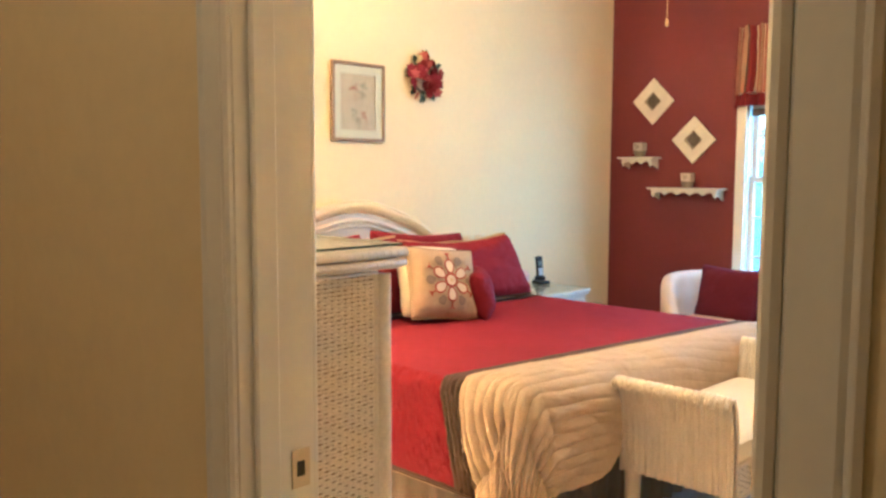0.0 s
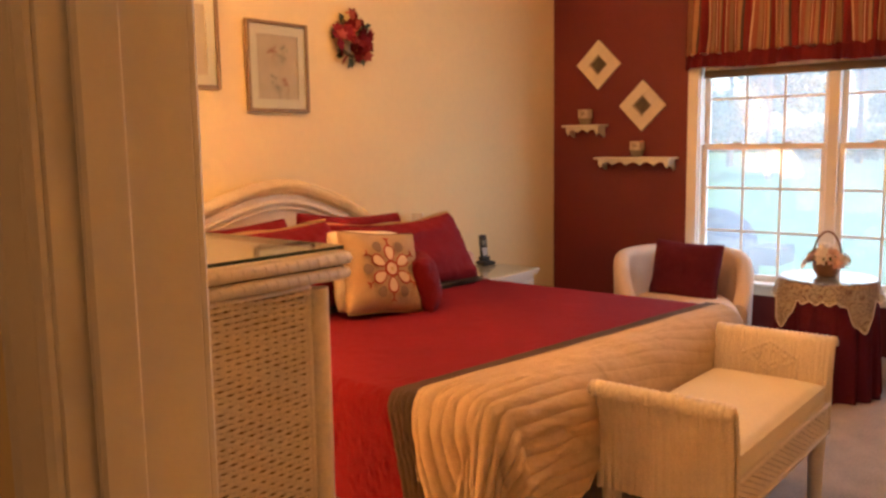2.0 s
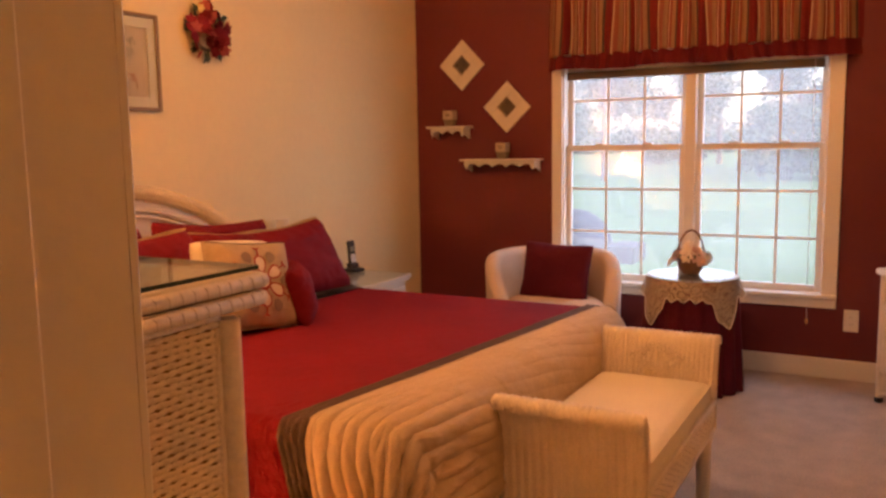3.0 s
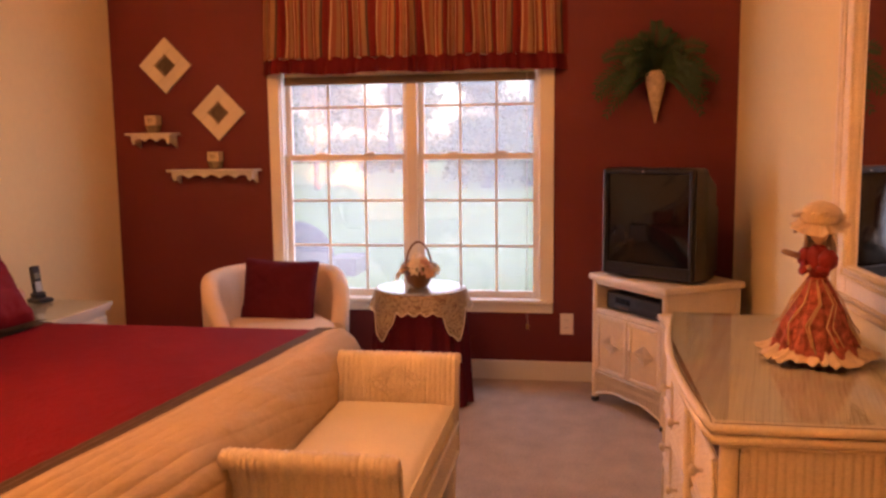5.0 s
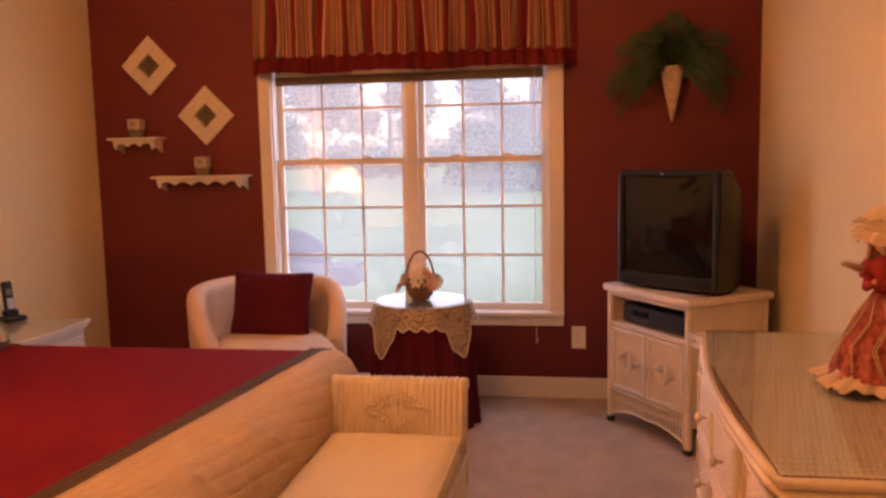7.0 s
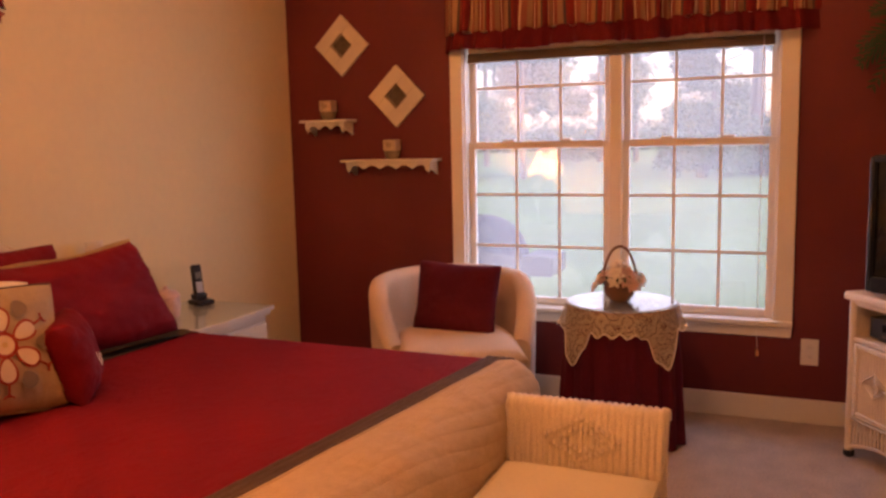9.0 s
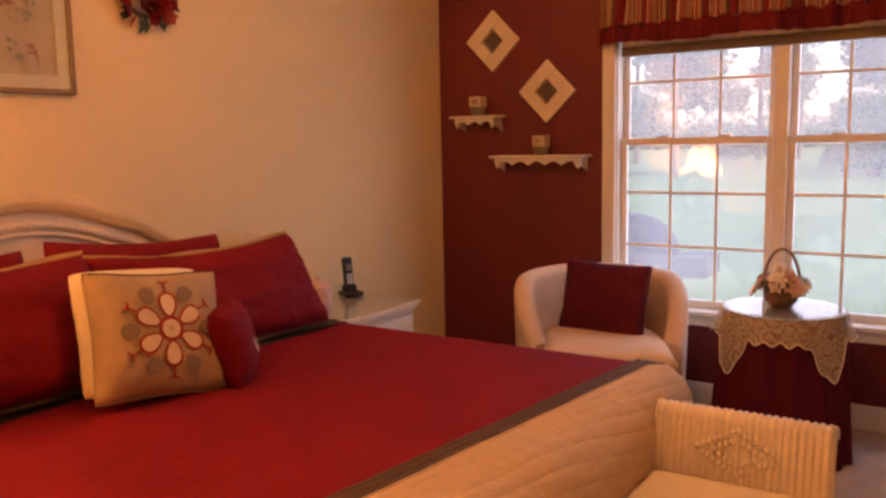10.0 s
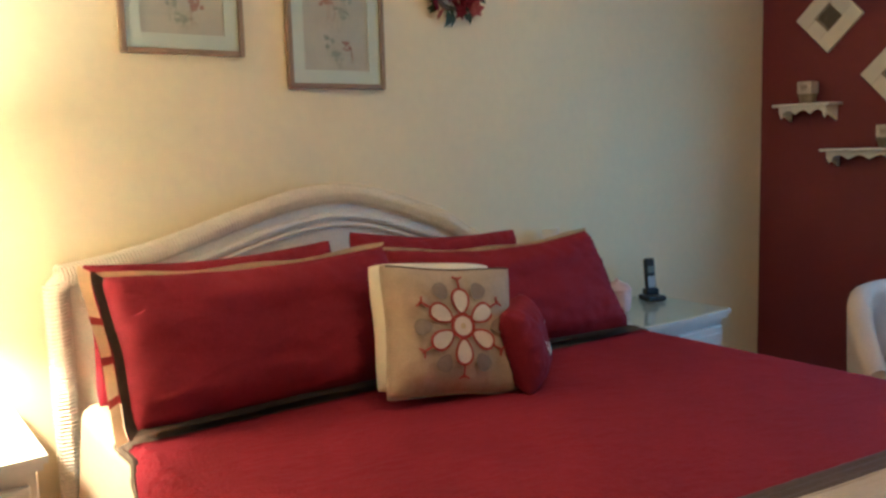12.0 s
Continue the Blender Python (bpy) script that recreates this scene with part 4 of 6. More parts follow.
def chest():
    t = thing("chest", "tall whitewashed wicker chest with a glass top by the doorway", "chest of drawers")
    x0, x1, y0, y1, H = 1.115, 1.61, 1.775, 2.24, 1.20
    boxes("top", WICKER_DARK, t, (x0 + 0.01, x1 - 0.01, y0 + 0.01, y1 - 0.01, H - 0.042, H - 0.006), bevel=0.003)
    rim(t, x0, x1, y0, y1, H, 2, 0.0125)
    rim(t, x0 + 0.012, x1 - 0.012, y0 + 0.012, y1 - 0.012, H - 0.034, 1, 0.008)
    weave("woven_top", t, (x0 + 0.012, y0 + 0.012, H - 0.004), (1, 0, 0), (0, 1, 0), x1 - x0 - 0.024, y1 - y0 - 0.024, stake=0.03, pitch=0.0066, amp=0.0005, back=False)
    boxes("glass_top", TABLE_GLASS, t, (x0 + 0.004, x1 - 0.004, y0 + 0.004, y1 - 0.004, H + 0.002, H + 0.0075), bevel=0, label="clear glass top with a dark green edge").visible_shadow = False
    boxes("glass_edge", material("green_glass_edge", (0.02, 0.035, 0.028), 0.15, var=0.05), t, (x0 + 0.003, x1 - 0.003, y0 + 0.001, y0 + 0.004, H + 0.002, H + 0.0075), (x1 - 0.004, x1 - 0.001, y0 + 0.004, y1, H + 0.002, H + 0.0075), bevel=0, label="dark green glass edge")
    bx0, bx1, by0, by1 = x0 + 0.02, x1 - 0.022, y0 + 0.03, y1 - 0.03
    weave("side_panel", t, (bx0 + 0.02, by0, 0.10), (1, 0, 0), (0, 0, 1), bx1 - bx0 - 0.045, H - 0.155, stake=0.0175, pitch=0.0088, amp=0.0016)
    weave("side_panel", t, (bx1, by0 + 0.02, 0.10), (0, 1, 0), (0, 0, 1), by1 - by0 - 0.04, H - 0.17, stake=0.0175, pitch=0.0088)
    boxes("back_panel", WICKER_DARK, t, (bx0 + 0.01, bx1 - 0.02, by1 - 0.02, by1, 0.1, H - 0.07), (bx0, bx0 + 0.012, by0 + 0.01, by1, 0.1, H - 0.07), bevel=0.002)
    for x in (bx0 + 0.01, bx1 - 0.012):
        for y in (by0 + 0.002, by1 - 0.01):
            bm = bmesh.new()
            tube(bm, [(x, y, 0), (x, y, H - 0.06)], 0.018, 10)
            part("post", bm, WICKER, t, "smooth wrapped corner post", smooth=True)
            
    braid("panel_border", t, [(bx1 - 0.033, by0 + 0.002, 0.10), (bx1 - 0.033, by0 + 0.002, H - 0.07)], 0.006)
    braid("panel_border", t, [(bx0 + 0.02, by0 + 0.001, H - 0.056), (bx1 - 0.03, by0 + 0.001, H - 0.056)], 0.006)
    braid("lower_rail", t, [(bx0, by0, 0.10), (bx1, by0, 0.10), (bx1, by1, 0.10)], 0.010)


chest()


def knob(parent, x, y, z, d=(0, 1, 0), r=0.014):
    bm = bmesh.new()
    lathe(bm, [(0.005, 0), (0.005, 0.014), (r * 0.8, 0.018), (r, 0.025), (r * 0.75, 0.032), (0.003, 0.034)], 0, 0, 0, 12)
    q = Vector((0, 0, 1)).rotation_difference(Vector(d)).to_matrix().to_4x4()
    bmesh.ops.transform(bm, matrix=Matrix.Translation((x, y, z)) @ q, verts=bm.verts[:])
    return part("knob", bm, WICKER, parent, "round whitewashed knob", smooth=True)


def dresser():
    t = thing("dresser", "long whitewashed wicker dresser with a bowed front and glass top", "dresser")
    x0, x1, y0, y1, H = 2.80, 3.97, 0.375, 0.91, 0.786
    front = lambda u: y1 - 0.04 * u + 0.04 * abs(math.sin(math.pi * u))

    def slab(z0, z1, inset):
        bm = bmesh.new()
        pts = [(x0 + inset, y0 + inset)] + [(x1 - inset, y0 + inset)] + [(x1 - (x1 - x0) * i / 24 + (-inset if i == 0 else (inset if i == 24 else 0)), front(1 - i / 24) - inset) for i in range(25)]
        lo, hi = [bm.verts.new((x, y, z0)) for x, y in pts], [bm.verts.new((x, y, z1)) for x, y in pts]
        bm.faces.new(lo[::-1]), bm.faces.new(hi)
        for i in range(len(pts)):
            bm.faces.new((lo[i], lo[(i + 1) % len(pts)], hi[(i + 1) % len(pts)], hi[i]))
        return bm
    part("top", slab(H - 0.045, H - 0.008, 0.012), WICKER_DARK, t)
    rim(t, x0, x1, y0, y1, H, 2, 0.0135, front)
    # woven top made of strands that run the length
    weave("woven_top", t, (x0 + 0.016, y0 + 0.014, H - 0.005), (1, 0, 0), (0, 1, 0), x1 - x0 - 0.032, y1 - y0 - 0.02, stake=0.03, pitch=0.0066, amp=0.0005, back=False)
    part("glass_top", slab(H + 0.002, H + 0.0075, 0.008), TABLE_GLASS, t, "clear glass top").visible_shadow = False
    bx0, bx1, by0, by1 = x0 + 0.022, x1 - 0.04, y0 + 0.02, y1 - 0.022
    ribs("side_panel", t, lambda a, b: ((bx0 + 0.003, by1 - 0.043 - a, 0.08 + b), (-1, 0, 0)), by1 - by0 - 0.055, H - 0.135, 0.019, 0.007)
    boxes("far_side", WICKER, t, (bx1 - 0.012, bx1, by0, by1 - 0.02, 0.08, H - 0.06), bevel=0.003)
    boxes("carcass", WICKER_DARK, t, (bx0 + 0.016, bx1 - 0.014, by0, by1 - 0.02, 0.10, H - 0.065), bevel=0.003)
    for x in (bx0 + 0.006, bx1 - 0.006):
        for y in (by0 + 0.01, by1 - 0.02):
            bm = bmesh.new()
            tube(bm, [(x, y, 0), (x, y, H - 0.06)], 0.021, 10)
            part("post", bm, WICKER, t, "smooth wrapped corner post", smooth=True)
    for y in (by1 - 0.045, by1 - 0.055):
        bm = bmesh.new()
        tube(bm, [(bx0 - 0.002, y, 0.08), (bx0 - 0.002, y, H - 0.07)], 0.005, 6)
        part("cane_strip", bm, WICKER, t, smooth=True)
    braid("panel_border", t, [(bx0 - 0.001, by0, H - 0.058), (bx0 - 0.001, by1, H - 0.058)], 0.006)
    braid("lower_rail", t, [(bx0, by0, 0.08), (bx0, by1, 0.08), (bx1, by1, 0.08)], 0.011)
    w = (bx1 - bx0 - 0.06) / 3
    for c in range(3):
        a = bx0 + 0.03 + c * w
        bow = 0.03 * math.sin(math.pi * (c + 0.5) / 3)
        yf = by1 - 0.02 + bow
        for r in range(3):
            z0 = 0.105 + r * 0.197
            d = boxes("drawer", WICKER_DARK, t, (a + 0.008, a + w - 0.008, by1 - 0.06, yf, z0, z0 + 0.185), bevel=0.003, label="wicker drawer with a cane border")
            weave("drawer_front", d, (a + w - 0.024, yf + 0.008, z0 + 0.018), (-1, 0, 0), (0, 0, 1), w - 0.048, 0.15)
            for p in ([(a + 0.014, yf + 0.006, z0 + 0.01), (a + w - 0.014, yf + 0.006, z0 + 0.01)], [(a + 0.014, yf + 0.006, z0 + 0.176), (a + w - 0.014, yf + 0.006, z0 + 0.176)], [(a + 0.014, yf + 0.006, z0 + 0.01), (a + 0.014, yf + 0.006, z0 + 0.176)], [(a + w - 0.014, yf + 0.006, z0 + 0.01), (a + w - 0.014, yf + 0.006, z0 + 0.176)]):
                bm = bmesh.new()
                tube(bm, p, 0.009, 8)
                part("cane_border", bm, WICKER, d, smooth=True)
            knob(d, a + w / 2, yf + 0.008, z0 + 0.093)
        if c:
            bm = bmesh.new()
            tube(bm, [(a, yf + 0.002, 0.09), (a, yf + 0.002, H - 0.07)], 0.012, 8)
            part("divider", bm, WICKER, t, smooth=True)


dresser()


def mirror():
    t = thing("wall_mirror", "tall mirror in a wide braided wicker frame above the dresser", "mirror")
    x0, x1, z0, z1, y, fw = 3.25, 3.895, 0.865, 2.02, RY + 0.008, 0.125
    boxes("back_board", WICKER_DARK, t, (x0 + 0.01, x1 - 0.01, y, y + 0.012, z0 + 0.01, z1 - 0.01), bevel=0.002)
    boxes("mirror_glass", MIRROR, t, (x0 + fw - 0.01, x1 - fw + 0.01, y + 0.014, y + 0.018, z0 + fw - 0.01, z1 - fw + 0.01), bevel=0, label="clear silvered mirror glass")
    for n, d in (("stile", (x0 + 0.015, x0 + fw, y + 0.012, y + 0.030, z0 + 0.015, z1 - 0.015)), ("stile", (x1 - fw, x1 - 0.015, y + 0.012, y + 0.030, z0 + 0.015, z1 - 0.015)), ("rail", (x0 + fw, x1 - fw, y + 0.012, y + 0.0295, z0 + 0.015, z0 + fw)), ("rail", (x0 + fw, x1 - fw, y + 0.012, y + 0.0295, z1 - fw, z1 - 0.015))):
        boxes(n, WICKER, t, d, bevel=0.006, seg=2)
    sq = lambda e: [(x0 + e, y + 0.032, z0 + e), (x1 - e, y + 0.032, z0 + e), (x1 - e, y + 0.032, z1 - e), (x0 + e, y + 0.032, z1 - e), (x0 + e, y + 0.032, z0 + e)]
    for e, r in ((0.008, 0.014), (0.030, 0.008), (fw - 0.034, 0.008), (fw - 0.010, 0.012)):
        braid("braid", t, sq(e), r, label="braided wicker border")
    weave("woven_stile", t, (x1 - 0.040, y + 0.031, z0 + 0.05), (-1, 0, 0), (0, 0, 1), 0.045, z1 - z0 - 0.1, back=False)
    weave("woven_stile", t, (x0 + 0.085, y + 0.031, z0 + 0.05), (-1, 0, 0), (0, 0, 1), 0.045, z1 - z0 - 0.1, back=False)


mirror()


def tv_cabinet():
    """Built with its front along -y of its own frame, then turned into the corner."""
    A, B = Vector((5.49, 1.135)), Vector((4.975, 0.785))
    mid = (A + B) / 2
    turn = math.degrees(math.atan2((A - B).y, (A - B).x))
    t = thing("tv_cabinet", "whitewashed wicker corner cabinet with two doors and an open shelf", "cabinet", mid.x, mid.y, 0, turn)
    hw, D, H = 0.30, 0.50, 0.70
    # own frame: x along the front, y = 0 at the front edge and negative into the room's corner
    boxes("top", WICKER, t, (-hw - 0.012, hw + 0.012, -D, 0.0, H - 0.035, H), bevel=0.012, seg=3, label="thick whitewashed top")
    for x in (-hw + 0.02, hw - 0.02):
        s = 1 if x > 0 else -1
        boxes("side_panel", WICKER, t, (x - 0.010, x + 0.010, -D + 0.03, -0.03, 0.12, H - 0.035), bevel=0.003)
        for y in (-0.032, -D + 0.03):
            bm = bmesh.new()
            tube(bm, [(x, y, 0.03), (x, y, H - 0.035)], 0.018, 10)
            part("post", bm, WICKER, t, smooth=True)
            bm = bmesh.new()
            lathe(bm, [(0.012, 0), (0.022, 0.008), (0.022, 0.026), (0.012, 0.034)], x, y, 0, 14)
            part("foot", bm, BLACK, t, "dark caster foot", smooth=True)
    ribs("side_cane", t, lambda a, b: ((-hw + 0.009, -D + 0.05 + a, 0.13 + b), (-1, 0, 0)), D - 0.10, H - 0.17)
    boxes("shelf", WICKER, t, (-hw + 0.03, hw - 0.03, -D + 0.03, -0.022, 0.495, 0.515), bevel=0.003)
    boxes("shelf", WICKER, t, (-hw + 0.03, hw - 0.03, -D + 0.03, -0.03, 0.12, 0.14), bevel=0.003)
    boxes("back_panel", WICKER_DARK, t, (-hw + 0.03, hw - 0.03, -D + 0.02, -D + 0.03, 0.12, H - 0.035), bevel=0)
    boxes("rail", WICKER, t, (-hw + 0.035, hw - 0.035, -0.040, -0.020, H - 0.055, H - 0.034), bevel=0.004)
    for x0, x1, kx in ((-hw + 0.04, -0.004, -0.03), (0.004, hw - 0.04, 0.03)):
        d = boxes("door", WICKER_DARK, t, (x0, x1, -0.038, -0.030, 0.185, 0.488), bevel=0.002, label="cane panelled door")
        ribs("door_cane", d, lambda a, b: ((x1 - 0.02 - a, -0.030, 0.20 + b), (0, 1, 0)), x1 - x0 - 0.04, 0.275, 0.0165, 0.008)
        for e in ((x0, x0 + 0.022, -0.040, -0.018, 0.183, 0.490), (x1 - 0.022, x1, -0.040, -0.018, 0.183, 0.490), (x0 + 0.022, x1 - 0.022, -0.040, -0.0185, 0.183, 0.205), (x0 + 0.022, x1 - 0.022, -0.040, -0.0185, 0.468, 0.490)):
            boxes("door_frame", WICKER, d, e, bevel=0.004)
        bm = bmesh.new()
        cx, cz = (x0 + x1) / 2, 0.34
        for k in range(3):
            r1, r2 = 0.07 - 0.02 * k, 0.05 - 0.014 * k
            tube(bm, [(cx - r1, -0.020, cz), (cx, -0.020, cz + r2), (cx + r1, -0.020, cz), (cx, -0.020, cz - r2)], 0.005, 6, True)
        part("diamond", bm, WICKER, d, "raised woven diamond", smooth=True)
        knob(d, kx, -0.018, 0.345, r=0.012)
    # scalloped skirt with an open lattice
    zc = lambda u: 0.045 + 0.050 * math.sin(math.pi * u) ** 0.8 - 0.012 * math.exp(-((u - 0.5) / 0.12) ** 2)
    braid("scalloped_rail", t, [(-hw + 0.03 + (2 * hw - 0.06) * i / 24, -0.028, zc(i / 24)) for i in range(25)], 0.009)
    braid("skirt_rail", t, [(-hw + 0.03, -0.028, 0.172), (hw - 0.03, -0.028, 0.172)], 0.008)
    for i in range(1, 26):
        u = i / 26
        bm = bmesh.new()
        tube(bm, [(-hw + 0.03 + (2 * hw - 0.06) * u, -0.028, zc(u)), (-hw + 0.03 + (2 * hw - 0.06) * u, -0.028, 0.172)], 0.0052, 6)
        part("spindle", bm, WICKER, t)
    v = thing("video_player", "black video player in the cabinet's open shelf", "video player", mid.x, mid.y, 0.515, turn)
    boxes("case", BLACK, v, (-0.215, 0.215, -0.36, -0.06, 0.008, 0.095), bevel=0.004)
    boxes("front_panel", material("dark_grey_plastic", (0.03, 0.03, 0.032), 0.3, var=0.05), v, (-0.213, 0.213, -0.06, -0.053, 0.012, 0.092), bevel=0.002, label="dark grey front panel")
    boxes("tape_slot", BLACK, v, (-0.19, -0.03, -0.053, -0.0515, 0.05, 0.08), bevel=0.0005, label="black tape slot")
    boxes("display", material("dark_display", (0.01, 0.015, 0.02), 0.1, var=0.0), v, (0.02, 0.14, -0.053, -0.0515, 0.045, 0.075), bevel=0.0005, label="dark display window")
    for k in range(4):
        boxes("button", SKIRT, v, (0.03 + 0.03 * k, 0.05 + 0.03 * k, -0.053, -0.050, 0.022, 0.031), bevel=0.001, label="small grey button")
    for a in (-0.18, 0.18):
        for b in (-0.33, -0.09):
            bm = bmesh.new()
            lathe(bm, [(0.010, 0), (0.011, 0.009)], a, b, 0, 10)
            part("foot", bm, BLACK, v)
    # television
    tv = thing("television", "bulky dark tube television with its screen off", "television", 5.235, 0.85, H, 51)
    W, Z = 0.265, 0.557
    yf = 0.0
    bm = bmesh.new()
    secs = ((yf, W, 0.015, Z), (yf - 0.10, W, 0.010, Z), (yf - 0.14, W - 0.02, 0.0, Z - 0.02), (yf - 0.28, W - 0.06, 0.0, Z - 0.08), (yf - 0.40, W - 0.13, 0.0, Z - 0.18), (yf - 0.44, W - 0.14, 0.01, Z - 0.20))
    rings = []
    for y, w, a, b in secs:
        r = 0.022
        ring = []
        for sx, sz, base in ((1, 1, 0), (-1, 1, 90), (-1, -1, 180), (1, -1, 270)):
            for q in (0, 30, 60, 90):
                ang = radians(base + q)
                ring.append(bm.verts.new((sx * (w - r) + r * math.cos(ang), y, (b - r if sz > 0 else a + r) + r * math.sin(ang))))
        rings.append(ring)
    for p, q in zip(rings, rings[1:]):
        for i in range(16):
            bm.faces.new((p[i], p[(i + 1) % 16], q[(i + 1) % 16], q[i]))
    bm.faces.new(rings[0]), bm.faces.new(rings[-1][::-1])
    body = part("case", bm, BLACK, tv, smooth=True)
    zb0, zb1, xb = 0.080, Z - 0.028, W - 0.026
    DARK = material("dark_slate_plastic", (0.010, 0.012, 0.017), 0.4, var=0.06)
    for e in ((-W + 0.006, -xb, zb0 - 0.06, Z - 0.008), (xb, W - 0.006, zb0 - 0.06, Z - 0.008), (-xb, xb, zb1, Z - 0.008), (-xb, xb, zb0 - 0.06, zb0)):
        boxes("bezel", DARK, tv, (e[0], e[1], yf - 0.002, yf + 0.022, e[2], e[3]), bevel=0.006, seg=2, label="slate screen surround")
    bm = bmesh.new()
    grid(bm, lambda u, v: Vector(((2 * u - 1) * xb, yf + 0.004 + 0.024 * (1 - (2 * u - 1) ** 2) * (1 - (2 * v - 1) ** 2), zb0 + (zb1 - zb0) * v)), 20, 16)
    part("screen", bm, material("dark_screen_glass", (0.010, 0.010, 0.010), 0.07, var=0.0), tv, "dark curved glass screen", smooth="all")
    for k in range(5):
        boxes("button", DARK, tv, (0.08 + 0.03 * k, 0.10 + 0.03 * k, yf + 0.022, yf + 0.025, 0.045, 0.053), bevel=0.001)
    # small light on the set, put in as a pale metal chip
    boxes("light_spot", PALE_METAL, tv, (0.010, 0.024, yf + 0.022, yf + 0.0235, Z - 0.021, Z - 0.015), bevel=0.0005, label="small pale spot for a small light")


PALE_METAL = material("pale_metal", (0.6, 0.6, 0.58), 0.35, 0.9, var=0.05)
tv_cabinet()


def armchair():
    t = thing("armchair", "cream barrel armchair beside the window", "armchair", 5.36, 2.825, 0, 30)
    R, th = 0.385, 0.095

    def shell(u, v):
        a = (2 * u - 1) * 2.1
        k = abs(2 * u - 1)
        h = 0.715 - 0.035 * k * k - 0.25 * max(0.0, (k - 0.60) / 0.40) ** 1.7
        # round the wall's section: outside up, over the top, inside down
        if v < 0.42:
            rr, z = R, 0.04 + (h - 0.045 - 0.04) * v / 0.42
        elif v < 0.62:
            q = (v - 0.42) / 0.20 * math.pi
            rr, z = R - th / 2 + th / 2 * math.cos(q), h - 0.045 + 0.045 * math.sin(q)
        else:
            rr, z = R - th, (h - 0.045) - (h - 0.045 - 0.30) * (v - 0.62) / 0.38
        flare = 0.02 * (z / 0.7)
        tuck = 1 - 0.10 * max(0.0, abs(a) - 1.5) ** 2
        return Vector(((rr + flare) * math.cos(a) * (1.0 if abs(a) < 1.5 else 1.0), (rr + flare) * math.sin(a) * tuck, z))
    bm = bmesh.new()
    grid(bm, shell, 64, 40)
    part("barrel_back", bm, CHAIR, t, smooth="all")
    for s in (0, 1):
        bm = bmesh.new()
        outer = [shell(s, k / 40) for k in range(41)]
        vs = [bm.verts.new(p) for p in outer] + [bm.verts.new((outer[-1].x, outer[-1].y, 0.04))]
        bm.faces.new(vs)
        geo = bmesh.ops.extrude_face_region(bm, geom=bm.faces[:])
        d = Vector((-0.012, 0, 0))
        bmesh.ops.translate(bm, vec=d, verts=[g for g in geo["geom"] if isinstance(g, bmesh.types.BMVert)])
        part("arm_front", bm, CHAIR, t, smooth=True)
        bm = bmesh.new()
        tube(bm, [p + Vector((-0.018, 0, 0)) for p in outer[8:36]], 0.005, 6)
        part("welt", bm, CHAIR, t, smooth=True)
    boxes("seat_base", CHAIR, t, (-0.34, 0.25, -0.27, 0.27, 0.05, 0.31), bevel=0.02, seg=3)
    bm = bmesh.new()

    def cu(u, v):
        a, b = 2 * u - 1, 2 * v - 1
        k = (max(0, 1 - a ** 6) * max(0, 1 - b ** 6)) ** 0.4
        return Vector((-0.07 + 0.31 * a, 0.285 * b * (1 - 0.12 * max(0, a)), 0.375 + 0.06 * k + 0.015 * (1 - a * a)))
    grid(bm, cu, 30, 26)
    grid(bm, lambda u, v: Vector((cu(u, v).x, cu(u, v).y, 0.375 - (cu(u, v).z - 0.375) * 0.9)), 30, 26)
    bmesh.ops.remove_doubles(bm, verts=bm.verts[:], dist=0.0008)
    part("seat_cushion", bm, CHAIR, t, smooth="all")
    for a in (-0.27, 0.24):
        for b in (-0.25, 0.25):
            boxes("leg", BLACK, t, (a - 0.02, a + 0.02, b - 0.02, b + 0.02, 0, 0.05), bevel=0.004, label="short dark block leg")
    c = thing("throw_cushion", "plum square cushion on the cream armchair", "cushion")
    c.matrix_basis = pose(5.36, 2.835, 0.385, -14, 1, -95)
    bm = bmesh.new()
    pillow(bm, 0.47, 0.395, 0.15, pinch=0.105)
    part("cover", bm, PLUM, c, smooth="all")


armchair()
LACE = material("ivory_lace", (0.66, 0.58, 0.44), 0.85, var=0.1, scale=20)
nt = LACE.node_tree
vor, tc, mx, tr, gr = (nt.nodes.new(k) for k in ("ShaderNodeTexVoronoi", "ShaderNodeTexCoord", "ShaderNodeMixShader", "ShaderNodeBsdfTransparent", "ShaderNodeMath"))
flower, turn, wave, limit = (nt.nodes.new(k) for k in ("ShaderNodeTexVoronoi", "ShaderNodeMath", "ShaderNodeMath", "ShaderNodeMath"))
flower.inputs["Scale"].default_value = 14
thin = nt.nodes.new("ShaderNodeMath")
thin.operation, thin.inputs[1].default_value, thin.inputs[2].default_value = "MULTIPLY_ADD", 0.45, 0.36
turn.operation, turn.inputs[1].default_value = "MULTIPLY", 26
wave.operation = "COSINE"
limit.operation, limit.inputs[1].default_value, limit.inputs[2].default_value = "MULTIPLY_ADD", 0.13, 0.22
vor.feature, vor.inputs["Scale"].default_value = "DISTANCE_TO_EDGE", 130
gr.operation, gr.inputs[1].default_value = "GREATER_THAN", 0.15
for a, b in ((tc.outputs["Object"], vor.inputs["Vector"]), (vor.outputs["Distance"], gr.inputs[0]), (tc.outputs["Object"], flower.inputs["Vector"]), (flower.outputs["Distance"], turn.inputs[0]), (turn.outputs[0], wave.inputs[0]), (wave.outputs[0], limit.inputs[0]), (limit.outputs[0], gr.inputs[1]), (gr.outputs[0], thin.inputs[0]), (thin.outputs[0], mx.inputs[0]), (nt.nodes["Principled BSDF"].outputs[0], mx.inputs[1]), (tr.outputs[0], mx.inputs[2]), (mx.outputs[0], nt.nodes["Material Output"].inputs[0])):
    nt.links.new(a, b)


